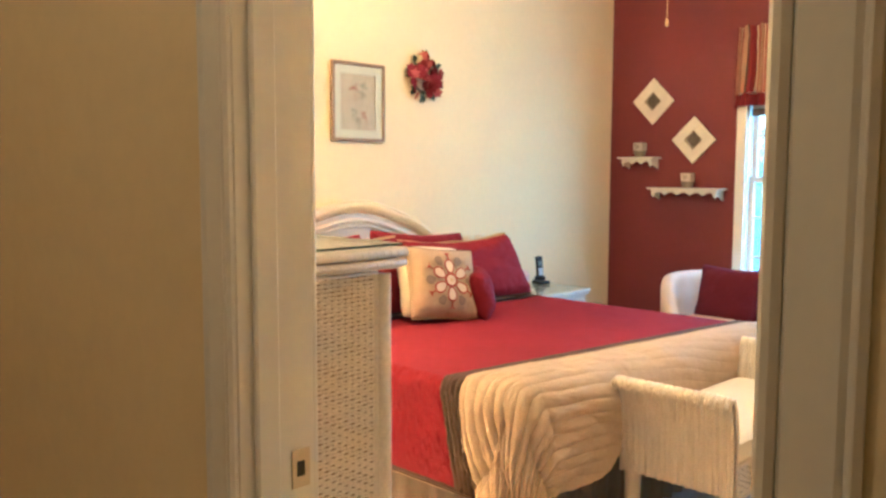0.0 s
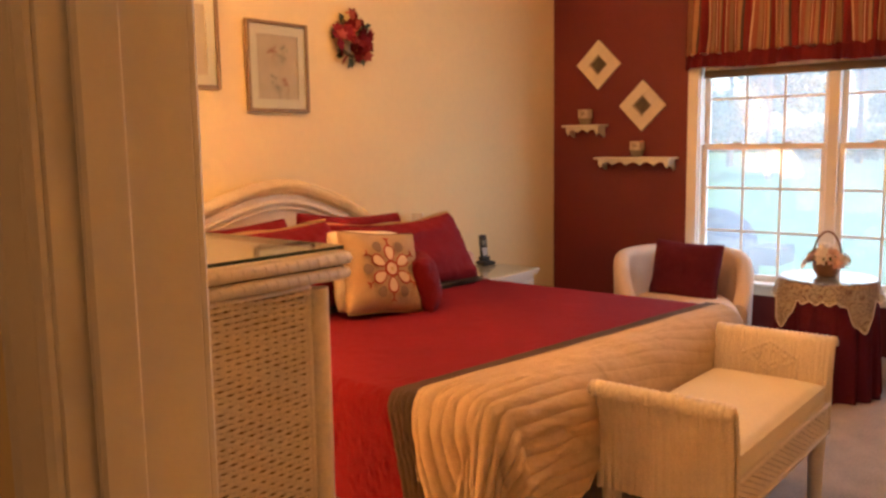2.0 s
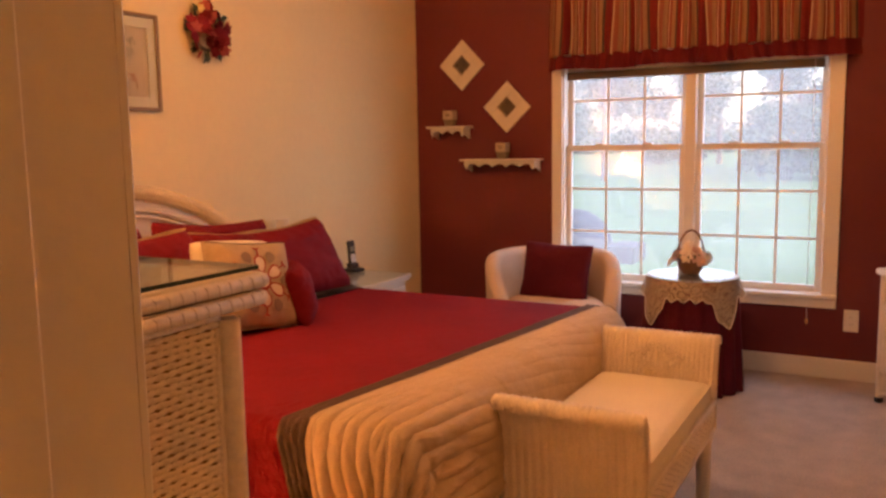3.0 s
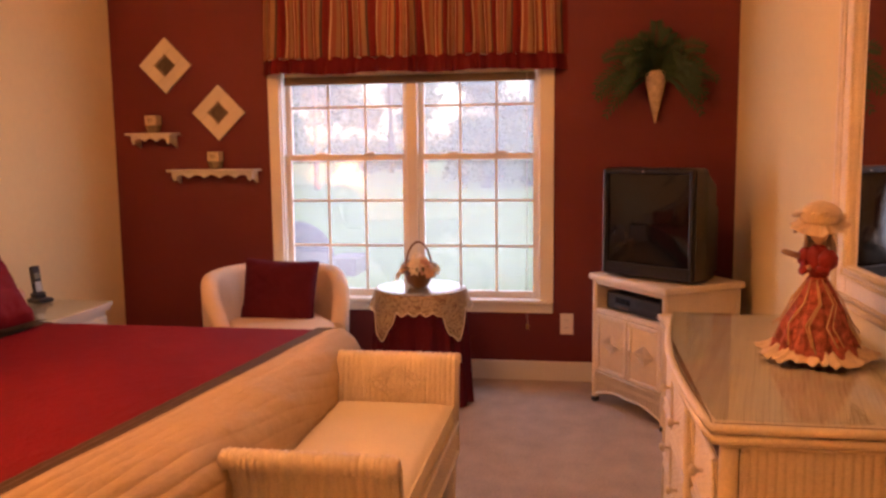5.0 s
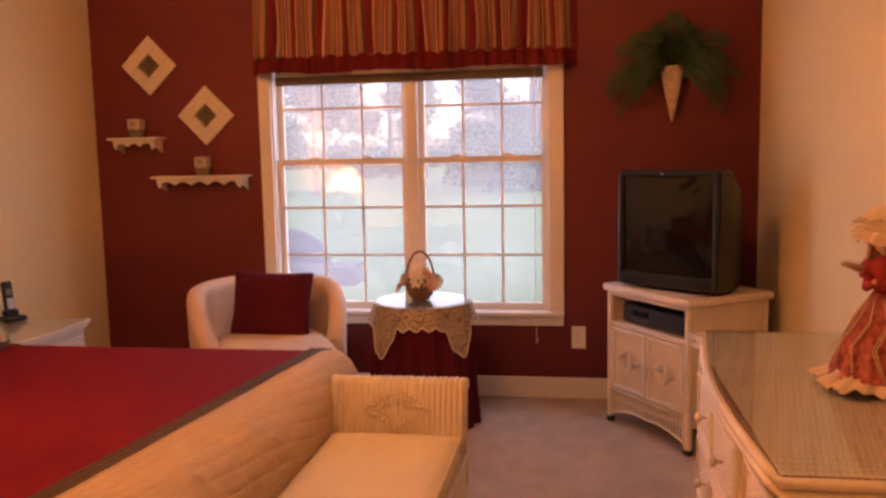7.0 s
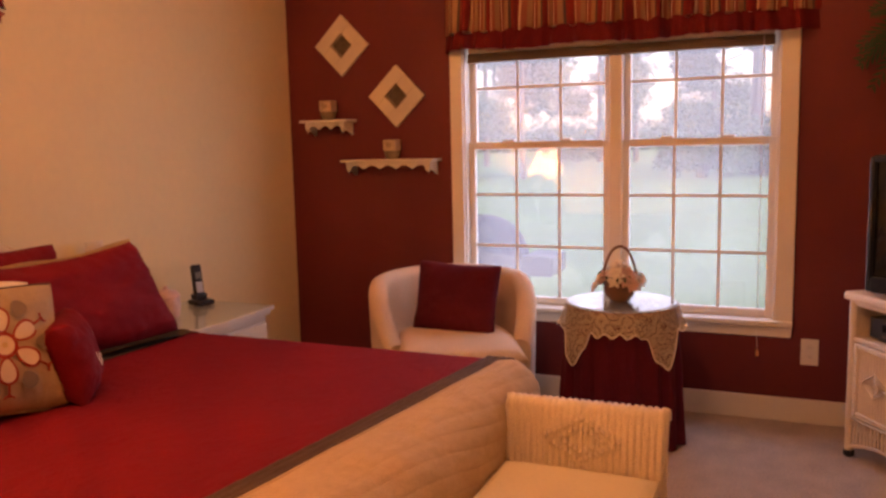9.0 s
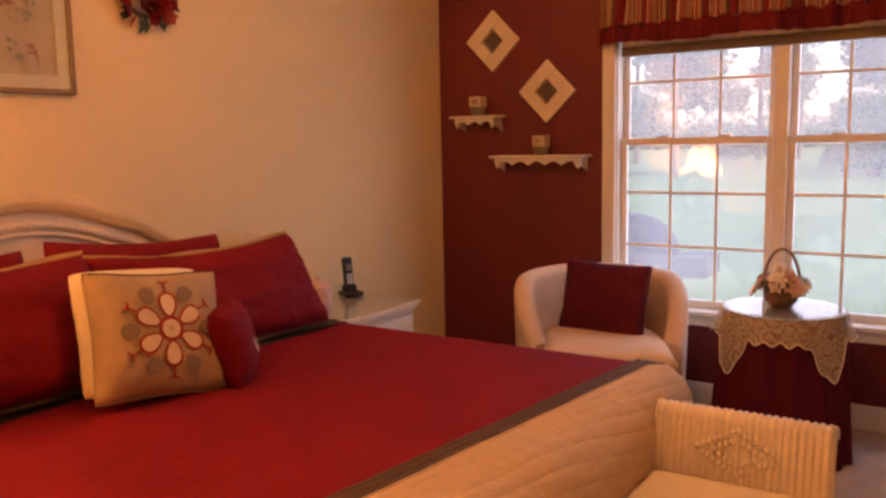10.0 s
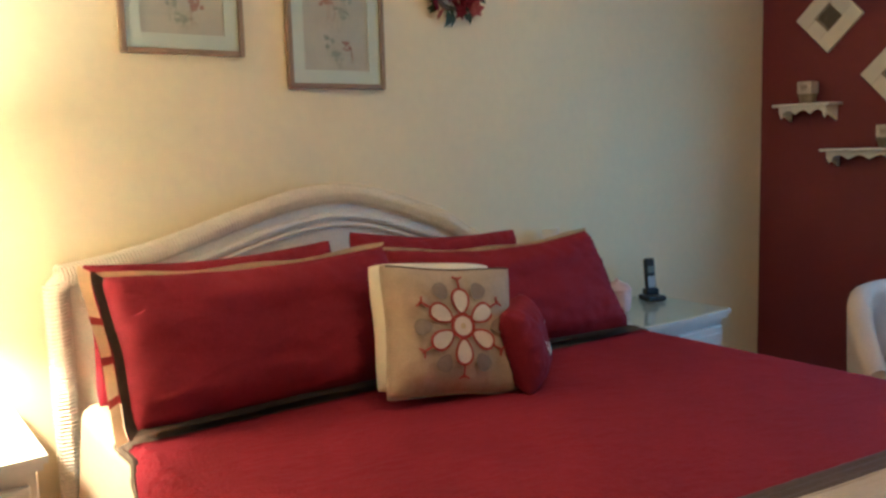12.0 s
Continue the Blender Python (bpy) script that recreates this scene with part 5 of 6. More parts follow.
def side_table():
    t = thing("side_table", "small round table with a floor-length burgundy cloth", "side table", 5.40, 2.025, 0)
    H, R = 0.615, 0.236
    boxes("leg_frame", WICKER_DARK, t, (-0.03, 0.03, -0.03, 0.03, 0, H - 0.03), bevel=0.003)
    bm = bmesh.new()
    lathe(bm, [(R - 0.004, H - 0.025), (R - 0.004, H - 0.004)], 0, 0, 0, 40)
    part("tabletop", bm, WICKER_DARK, t, smooth=True)
    cloth = thing("tablecloth", "burgundy round cloth hanging in folds to the floor", "tablecloth", 5.40, 2.025, 0)
    bm = bmesh.new()

    def sk(u, v):
        a = u * 2 * math.pi
        z = H * (1 - v)
        g = v ** 0.7
        r = R + 0.035 * g + g * (0.016 * math.sin(15 * a + 0.8 * math.sin(3 * a)) + 0.006 * math.sin(29 * a))
        return Vector((r * math.cos(a), r * math.sin(a), max(0.004, z)))
    grid(bm, sk, 240, 16, True)
    part("skirt", bm, PLUM, cloth, smooth="all")
    bm = bmesh.new()
    lathe(bm, [(R, H - 0.0005), (R, H + 0.0005)], 0, 0, 0, 48)
    part("cloth_top", bm, PLUM, cloth)
    lace = thing("lace_topper", "ivory lace square with scalloped corners over the round table", "table topper", 5.40, 2.025, 0)
    bm = bmesh.new()

    def lc(u, v):
        a = u * 2 * math.pi
        c = math.cos(4 * (a - radians(142)))
        hang = 0.095 + 0.145 * max(0, c) ** 1.6 + 0.010 * math.sin(28 * a) * v
        return Vector(((R + 0.010 + 0.030 * v + 0.010 * math.sin(11 * a) * v) * math.cos(a), (R + 0.010 + 0.030 * v + 0.010 * math.sin(11 * a) * v) * math.sin(a), H + 0.004 - hang * v))
    grid(bm, lc, 200, 8, True)
    part("lace_hang", bm, LACE, lace, smooth="all")
    bm = bmesh.new()
    grid(bm, lambda u, v: Vector(((R + 0.012) * v * math.cos(u * 6.2832), (R + 0.012) * v * math.sin(u * 6.2832), H + 0.0045)), 48, 4, True)
    part("lace_top", bm, LACE, lace)
    bm = bmesh.new()
    tube(bm, [lc(i / 160, 1.0) for i in range(160)], 0.0028, 5, True)
    part("scalloped_edge", bm, TRIM, lace, "corded scalloped edge")
    g = thing("glass_disc", "round clear glass on the lace covered table", "table glass", 5.40, 2.025, H + 0.006)
    bm = bmesh.new()
    lathe(bm, [(R - 0.002, 0), (R, 0.002), (R, 0.005), (R - 0.002, 0.007)], 0, 0, 0, 56)
    part("glass", bm, TABLE_GLASS, g).visible_shadow = False


side_table()


def basket():
    t = thing("flower_basket", "small brown basket of cream and pink flowers on the side table", "flower basket", 5.40, 2.035, 0.628, 15)
    t.scale = (1.2, 1.2, 1.2)
    BASKET = material("brown_basket", (0.22, 0.11, 0.05), 0.6, var=0.25, scale=30, bump=0.5, bump_scale=120)
    bm = bmesh.new()
    lathe(bm, [(0.035, 0), (0.052, 0.02), (0.060, 0.045), (0.056, 0.07), (0.050, 0.072)], 0, 0, 0, 24, 0.02, 24)
    part("bowl", bm, BASKET, t, smooth=True)
    bm = bmesh.new()
    tube(bm, [(0, 0.060 * math.cos(k * math.pi / 16), 0.062 + 0.138 * math.sin(k * math.pi / 16)) for k in range(17)], 0.005, 6)
    part("handle", bm, BASKET, t, "twisted arched handle", smooth=True)
    for k in range(6):
        bm = bmesh.new()
        lathe(bm, [(0.0595 - 0.001 * abs(k - 3), 0.008 + 0.011 * k), (0.062 - 0.0015 * abs(k - 4), 0.012 + 0.011 * k), (0.0595 - 0.001 * abs(k - 3), 0.016 + 0.011 * k)], 0, 0, 0, 24)
        bmesh.ops.scale(bm, vec=(0.62 + 0.095 * min(k, 4), 0.62 + 0.095 * min(k, 4), 1), verts=bm.verts[:])
        part("cane_ring", bm, BASKET, t, smooth=True)
    rng = random.Random(7)
    PETAL = [material("cream_petal", (0.86, 0.78, 0.68), 0.7, var=0.08), material("pink_petal", (0.72, 0.48, 0.40), 0.7, var=0.1), material("green_leaf", (0.05, 0.09, 0.035), 0.6, var=0.2, scale=20)]
    for i in range(40):
        a, r = (rng.uniform(0, 6.28), rng.uniform(0.015, 0.092)) if i else (3.5, 0.05)
        z = 0.070 + 0.060 * (1 - r / 0.08) + rng.uniform(-0.012, 0.015)
        bm = bmesh.new()
        s = rng.uniform(0.026, 0.042) if i else 0.048
        m = Matrix.Translation((r * math.cos(a), r * math.sin(a), z)) @ Vector((math.cos(a) * (0.5 + r * 12), math.sin(a) * (0.5 + r * 12), 0.7)).to_track_quat("Z", "Y").to_matrix().to_4x4()
        for ring in range(3):
            for p in range(6):
                th = p * 1.047 + ring * 0.5
                q = s * (1 - 0.28 * ring)
                lift = q * (0.15 + 0.35 * ring)
                c = [(0, 0, 0), (q * 0.6 * math.cos(th - 0.5), q * 0.6 * math.sin(th - 0.5), lift * 0.8), (q * math.cos(th), q * math.sin(th), lift), (q * 0.6 * math.cos(th + 0.5), q * 0.6 * math.sin(th + 0.5), lift * 0.8)]
                bm.faces.new([bm.verts.new(m @ Vector(k)) for k in c])
        part("flower", bm, PETAL[0 if i % 4 else 1], t, "cream silk flower" if i % 4 else "pink silk flower")
    bm = bmesh.new()
    for i in range(60):
        a, r, z = rng.uniform(0, 6.28), rng.uniform(0.03, 0.095), rng.uniform(0.06, 0.10)
        m = Matrix.Translation((r * math.cos(a), r * math.sin(a), z)) @ Euler((rng.uniform(-1, 1), rng.uniform(-1, 1), a)).to_matrix().to_4x4()
        bm.faces.new([bm.verts.new(m @ Vector(k)) for k in ((-0.014, 0, 0), (0, -0.006, 0.003), (0.016, 0, 0), (0, 0.006, 0.003))])
    tagged(part("foliage", bm, PETAL[2], t, "small green leaves"), kind="stuff")


basket()


# bedside
WHITE = material("white_wood_paint", (0.72, 0.66, 0.56), 0.42, var=0.05, scale=6, bump=0.08, bump_scale=60)


def night_stand(x0, x1, y0, y1, H, label):
    t = thing("night_stand", label, "nightstand", (x0 + x1) / 2, (y0 + y1) / 2, 0, group="nightstands")
    w, d = (x1 - x0) / 2, (y1 - y0) / 2
    bm = bmesh.new()
    pts = [(-w, d), (-w, -d)] + [(-w + 2 * w * i / 12, -d - 0.014 * math.sin(math.pi * i / 12)) for i in range(1, 12)] + [(w, -d), (w, d)]
    for za, zb, o in ((H - 0.022, H - 0.004, 0.0), (H - 0.040, H - 0.022, 0.010)):
        lo, hi = [[bm.verts.new((x - math.copysign(o, x) if abs(x) > 0.01 else x, y + (o if y < 0 else 0), z)) for x, y in pts] for z in (za, zb)]
        bm.faces.new(lo), bm.faces.new(hi)
        for i in range(len(pts)):
            bm.faces.new((lo[i], lo[(i + 1) % len(pts)], hi[(i + 1) % len(pts)], hi[i]))
    part("top", bm, WHITE, t)
    bm = bmesh.new()
    lo, hi = [[bm.verts.new((x * 0.97, y * 0.97, z)) for x, y in pts] for z in (H - 0.003, H + 0.002)]
    bm.faces.new(lo), bm.faces.new(hi)
    for i in range(len(pts)):
        bm.faces.new((lo[i], lo[(i + 1) % len(pts)], hi[(i + 1) % len(pts)], hi[i]))
    part("glass_top", bm, TABLE_GLASS, t, "clear glass top").visible_shadow = False
    boxes("body", WHITE, t, (-w + 0.02, w - 0.02, -d + 0.03, d - 0.01, 0.08, H - 0.041), bevel=0.004)
    for k in range(3):
        z = 0.10 + k * (H - 0.16) / 3
        dr = boxes("drawer", WHITE, t, (-w + 0.04, w - 0.04, -d + 0.012, -d + 0.0295, z, z + (H - 0.16) / 3 - 0.012), bevel=0.005, seg=2, label="white drawer with a moulded edge")
        boxes("drawer_panel", WHITE, dr, (-w + 0.065, w - 0.065, -d + 0.006, -d + 0.012, z + 0.025, z + (H - 0.16) / 3 - 0.037), bevel=0.003)
        knob(dr, 0, -d + 0.006, z + 0.075, (0, -1, 0), 0.012)
    for x in (-w + 0.035, w - 0.035):
        for y in (-d + 0.045, d - 0.03):
            bm = bmesh.new()
            lathe(bm, [(0.014, 0), (0.024, 0.02), (0.020, 0.05), (0.024, 0.08)], x, y, 0, 12)
            part("foot", bm, WHITE, t, smooth=True)


night_stand(4.36, 4.90, 3.53, 3.99, 0.615, "white painted nightstand with a glass top holding a telephone")
night_stand(1.80, 2.245, 3.46, 3.99, 0.66, "white painted nightstand with a glass top under the lit lamp")


def table_lamp():
    t = thing("table_lamp", "lit table lamp with a white pleated shade on the nightstand", "lamp", 1.93, 3.69, 0.662)
    CER = material("ivory_ceramic", (0.62, 0.55, 0.42), 0.25, var=0.05, coat=0.4)
    bm = bmesh.new()
    lathe(bm, [(0.07, 0), (0.072, 0.012), (0.035, 0.03), (0.055, 0.08), (0.078, 0.14), (0.070, 0.20), (0.030, 0.26), (0.016, 0.30), (0.012, 0.33)], 0, 0, 0, 28)
    part("base", bm, CER, t, "ivory ceramic base", smooth=True)
    bm = bmesh.new()
    tube(bm, [(0, 0, 0.33), (0, 0, 0.56)], 0.006, 8)
    part("stem", bm, BRASS, t, "brass stem", smooth=True)
    shade = bpy.data.materials.new("lamp_shade_cloth")
    shade.use_nodes = True
    nt = shade.node_tree
    b = nt.nodes["Principled BSDF"]
    b.inputs["Base Color"].default_value = (0.82, 0.76, 0.62, 1)
    b.inputs["Roughness"].default_value = 0.9
    tl, mx = nt.nodes.new("ShaderNodeBsdfTranslucent"), nt.nodes.new("ShaderNodeMixShader")
    tl.inputs["Color"].default_value = (0.92, 0.84, 0.66, 1)
    mx.inputs[0].default_value = 0.6
    nt.links.new(b.outputs[0], mx.inputs[1])
    nt.links.new(tl.outputs[0], mx.inputs[2])
    nt.links.new(mx.outputs[0], nt.nodes["Material Output"].inputs[0])
    bm = bmesh.new()
    grid(bm, lambda u, v: Vector(((0.205 - 0.115 * v) * (1 + 0.012 * math.sin(u * 6.2832 * 40)) * math.cos(u * 6.2832), (0.205 - 0.115 * v) * (1 + 0.012 * math.sin(u * 6.2832 * 40)) * math.sin(u * 6.2832), 0.31 + 0.25 * v)), 160, 6, True)
    part("shade", bm, shade, t, "white pleated shade", smooth="all")
    bm = bmesh.new()
    lathe(bm, [(0.004, 0.56), (0.012, 0.572), (0.010, 0.588), (0.003, 0.60)], 0, 0, 0, 12)
    part("finial", bm, BRASS, t, "small brass finial", smooth=True)


table_lamp()
ph = thing("telephone", "black cordless telephone standing in its charger on the nightstand", "telephone", 4.795, 3.86, 0.618, -20)
boxes("charger", BLACK, ph, (-0.045, 0.045, -0.045, 0.045, 0, 0.022), (-0.032, 0.032, -0.005, 0.035, 0.022, 0.05), bevel=0.006, seg=2)
hs = boxes("handset", BLACK, ph, (-0.024, 0.024, -0.004, 0.022, 0.03, 0.185), bevel=0.009, seg=3, m=pose(0, 0, 0, -8, 0, 0))
boxes("keypad", PALE_METAL, hs, (-0.017, 0.017, -0.0065, -0.004, 0.055, 0.105), bevel=0.001, label="silver keypad")
boxes("display", material("grey_display", (0.2, 0.22, 0.2), 0.2, var=0.0), hs, (-0.015, 0.015, -0.0065, -0.004, 0.12, 0.15), bevel=0.001, label="grey display")
jr = thing("trinket_box", "round pink and white patterned trinket box on the nightstand", "trinket box", 4.50, 3.80, 0.618)
PINKY = material("pink_porcelain", (0.66, 0.44, 0.38), 0.35, var=0.35, scale=22, coat=0.3)
bm = bmesh.new()
lathe(bm, [(0.045, 0), (0.055, 0.01), (0.060, 0.05), (0.056, 0.085)], 0, 0, 0, 24)
part("bowl", bm, PINKY, jr, smooth=True)
bm = bmesh.new()
lathe(bm, [(0.059, 0.085), (0.060, 0.095), (0.045, 0.115), (0.012, 0.126), (0.008, 0.136), (0.002, 0.14)], 0, 0, 0, 24)
part("lid", bm, PINKY, jr, "domed pink patterned lid", smooth=True)

# things on the walls
FRAME = material("bronze_picture_frame", (0.27, 0.18, 0.10), 0.4, 0.3, var=0.15, scale=20)
MAT_BOARD = material("cream_mat_board", (0.74, 0.68, 0.56), 0.9, var=0.02)
ART = material("faded_art_paper", (0.60, 0.49, 0.38), 0.9, var=0.14, scale=12)
INK = material("faded_rose_ink", (0.42, 0.22, 0.17), 0.9, var=0.25, scale=30)
INK2 = material("faded_grey_ink", (0.38, 0.34, 0.27), 0.9, var=0.25, scale=30)


def picture(x0, x1, z0, z1, seed, label):
    t = thing("picture", label, "picture", (x0 + x1) / 2, WY, (z0 + z1) / 2, group="pictures above the bed")
    w, h, f, m = (x1 - x0) / 2, (z1 - z0) / 2, 0.018, 0.062
    for d in ((-w, -w + f, -h, h), (w - f, w, -h, h), (-w + f, w - f, -h, -h + f), (-w + f, w - f, h - f, h)):
        boxes("frame", FRAME, t, (d[0], d[1], -0.026 if d[1] - d[0] < 0.05 else -0.0255, -0.004, d[2], d[3]), bevel=0.004, seg=2)
    boxes("mat", MAT_BOARD, t, (-w + f, -w + m, -0.016, -0.010, -h + f, h - f), (w - m, w - f, -0.016, -0.010, -h + f, h - f), (-w + m, w - m, -0.016, -0.010, -h + f, -h + m), (-w + m, w - m, -0.016, -0.010, h - m, h - f), bevel=0)
    boxes("print", ART, t, (-w + m - 0.004, w - m + 0.004, -0.0095, -0.006, -h + m - 0.004, h - m + 0.004), bevel=0, label="faded botanical print")
    boxes("cover_glass", TABLE_GLASS, t, (-w + f, w - f, -0.0205, -0.0185, -h + f, h - f), bevel=0).visible_shadow = False
    rng = random.Random(seed)
    for k, (cx, cz, mat) in enumerate(((-0.03, 0.08, INK), (0.02, 0.04, INK2), (0.04, -0.06, INK), (-0.03, -0.05, INK2), (0.0, -0.10, INK2), (0.05, 0.09, INK2))):
        bm = bmesh.new()
        for i in range(9):
            a, r = rng.uniform(0, 6.28), rng.uniform(0, 0.03)
            s = rng.uniform(0.004, 0.011)
            x, z = cx + r * math.cos(a), cz + r * math.sin(a) * 0.8
            n = 7
            bm.faces.new([bm.verts.new((x + s * math.cos(6.2832 * j / n) * rng.uniform(0.6, 1.3), -0.0103 - i * 0.0001, z + s * math.sin(6.2832 * j / n) * rng.uniform(0.5, 1.1))) for j in range(n)][::-1])
        for i in range(3):
            x, z = cx + rng.uniform(-0.02, 0.02), cz - 0.01
            tube(bm, [(x, -0.0105, z), (x + rng.uniform(-0.02, 0.02), -0.0105, z - 0.03), (x + rng.uniform(-0.02, 0.02), -0.0105, z - 0.055)], 0.0008, 4)
        part("printed_flower", bm, mat, t, "faded rose flower drawing" if mat is INK else "faded grey stem drawing")


picture(3.158, 3.532, 1.528, 1.955, 1, "faded floral print in a narrow bronze frame, the lower one")
picture(2.625, 3.008, 1.622, 2.052, 2, "faded floral print in a narrow bronze frame, hung higher")


def wreath():
    t = thing("wall_flowers", "bunch of burgundy silk flowers hung on the cream wall", "wall decoration", 3.845, WY, 1.91)
    rng = random.Random(12)
    mats = [material("burgundy_petal", (0.20, 0.015, 0.025), 0.7, var=0.25, scale=30), material("rose_petal", (0.42, 0.10, 0.09), 0.7, var=0.2, scale=30), material("dark_leaf", (0.035, 0.05, 0.02), 0.6, var=0.3, scale=30), material("pale_yellow_petal", (0.55, 0.45, 0.24), 0.7, var=0.15, scale=30)]
    for i in range(52):
        a, r = rng.uniform(0, 6.28), 0.125 * rng.random() ** 0.6
        x, z = r * math.cos(a) * 1.0, r * math.sin(a) * 1.05
        s = rng.uniform(0.026, 0.045)
        kind = 3 if (x < -0.05 and z > 0.05 and i % 2) else (1 if i % 5 == 0 else 0)
        bm = bmesh.new()
        m = Matrix.Translation((x, -0.03 - 0.04 * (1 - r / 0.13), z)) @ Euler((radians(90) + rng.uniform(-0.6, 0.6), rng.uniform(-0.6, 0.6), a)).to_matrix().to_4x4()
        for ring in range(3):
            for p in range(6):
                th, q = p * 1.047 + ring * 0.5, s * (1 - 0.27 * ring)
                lift = q * (0.1 + 0.35 * ring)
                c = [(0, 0, 0), (q * 0.6 * math.cos(th - 0.55), q * 0.6 * math.sin(th - 0.55), lift), (q * math.cos(th), q * math.sin(th), lift * 0.7), (q * 0.6 * math.cos(th + 0.55), q * 0.6 * math.sin(th + 0.55), lift)]
                bm.faces.new([bm.verts.new(m @ Vector(k)) for k in c])
        part("flower", bm, mats[kind], t, ("burgundy silk flower", "rose silk flower", "", "pale yellow silk flower")[kind])
    for i in range(34):
        a, r = i * 0.37 * 2.1, rng.uniform(0.09, 0.145)
        bm = bmesh.new()
        m = Matrix.Translation((r * math.cos(a), -0.02, r * math.sin(a))) @ Matrix.Rotation(-a, 4, "Y") @ Euler((radians(90), rng.uniform(-0.5, 0.5), 0)).to_matrix().to_4x4()
        s = rng.uniform(0.02, 0.034)
        vs = [bm.verts.new(m @ Vector(k)) for k in ((-s, 0, 0), (0, -s * 0.45, 0.004), (s, 0, 0.0), (0, s * 0.45, 0.004))]
        bm.faces.new(vs)
        part("leaf", bm, mats[2], t, "dark green leaf")
    bm = bmesh.new()
    tube(bm, [(0.08 * math.cos(k * 0.393), -0.012, 0.08 * math.sin(k * 0.393)) for k in range(16)], 0.01, 6, True)
    part("ring", bm, BARK, t, "twig ring", smooth=True)


wreath()
PLAQUE = material("aged_cream_plaster", (0.68, 0.60, 0.46), 0.7, var=0.08, scale=15, bump=0.2, bump_scale=90)
CENTRE = material("dark_bronze_tile", (0.13, 0.10, 0.065), 0.5, 0.3, var=0.35, scale=40, bump=0.5, bump_scale=120)


def diamond(y, z, turn):
    t = thing("wall_plaque", "cream diamond wall plaque with a small dark relief centre", "wall plaque", group="diamond plaques")
    t.matrix_basis = Matrix.Translation((WX, y, z)) @ Matrix.Rotation(radians(45 + turn), 4, "X")
    h = 0.119
    for d in ((-h, -0.043, -h, h), (0.043, h, -h, h), (-0.043, 0.043, -h, -0.043), (-0.043, 0.043, 0.043, h)):
        boxes("frame_side", PLAQUE, t, (-0.020 if d[1] - d[0] < 0.08 else -0.0197, -0.002, *d), bevel=0.003)
    for d in ((-0.049, -0.043, -0.049, 0.049), (0.043, 0.049, -0.049, 0.049), (-0.043, 0.043, -0.049, -0.043), (-0.043, 0.043, 0.043, 0.049)):
        boxes("inner_bead", WICKER_DARK, t, (-0.023 if d[1] - d[0] < 0.01 else -0.0227, -0.0195, *d), bevel=0.002)
    tile = boxes("centre_tile", CENTRE, t, (-0.014, -0.004, -0.042, 0.042, -0.042, 0.042), bevel=0.002, label="dark bronze relief tile")
    bm = bmesh.new()
    for k in range(8):
        a = k * 0.785
        tube(bm, [(-0.015, 0.008 * math.cos(a), 0.008 * math.sin(a)), (-0.018, 0.02 * math.cos(a), 0.02 * math.sin(a)), (-0.015, 0.03 * math.cos(a + 0.2), 0.03 * math.sin(a + 0.2))], [0.002, 0.004, 0.0015], 6)
    part("relief_flower", bm, CENTRE, tile, "raised bronze flower", smooth=True)


diamond(3.667, 1.882, 0.8)
diamond(3.338, 1.594, 0.8)


def shelf(y0, y1, z, group):
    t = thing("wall_shelf", "small cream wall shelf with a scalloped front" if y1 - y0 < 0.4 else "longer cream wall shelf with a scalloped front", "shelf", WX, (y0 + y1) / 2, z, group=group)
    w = (y1 - y0) / 2
    boxes("board", WHITE, t, (-0.125, 0, -w, w, -0.014, 0), bevel=0.004, seg=2)
    bm = bmesh.new()
    n = 60
    wi = w - 0.035
    lo, hi = [], []
    for x in (-0.100, -0.088):
        for i in range(n + 1):
            a = 2 * i / n - 1
            zz = -0.052 + 0.020 * abs(math.cos(math.pi * a * (1.5 if w < 0.2 else 2.5))) - (0.018 if abs(a) > 0.93 else 0)
            hi.append(bm.verts.new((x, wi * a, -0.014)))
            lo.append(bm.verts.new((x, wi * a, zz)))
    m = n + 1
    for i in range(n):
        bm.faces.new((hi[i], hi[i + 1], lo[i + 1], lo[i]))
        bm.faces.new((hi[m + i], lo[m + i], lo[m + i + 1], hi[m + i + 1]))
        bm.faces.new((lo[i], lo[i + 1], lo[m + i + 1], lo[m + i]))
    bm.faces.new((hi[0], lo[0], lo[m], hi[m]))
    bm.faces.new((hi[n], hi[m + n], lo[m + n], lo[n]))
    part("scalloped_front", bm, WHITE, t)
    for s in (-1, 1):
        bm = bmesh.new()
        y = s * (wi + 0.004)
        prof = [(-0.104, -0.014), (-0.100, -0.045), (-0.086, -0.060), (-0.06, -0.058), (-0.035, -0.068), (0, -0.085), (0, -0.014)]
        a, b = [bm.verts.new((x, y - 0.006, zz)) for x, zz in prof], [bm.verts.new((x, y + 0.006, zz)) for x, zz in prof]
        bm.faces.new(a), bm.faces.new(b[::-1])
        for i in range(len(prof)):
            bm.faces.new((a[i], b[i], b[(i + 1) % len(prof)], a[(i + 1) % len(prof)]))
        part("bracket", bm, WHITE, t)


shelf(3.594, 3.893, 1.477, "scalloped shelves")
shelf(3.082, 3.64, 1.256, "scalloped shelves")


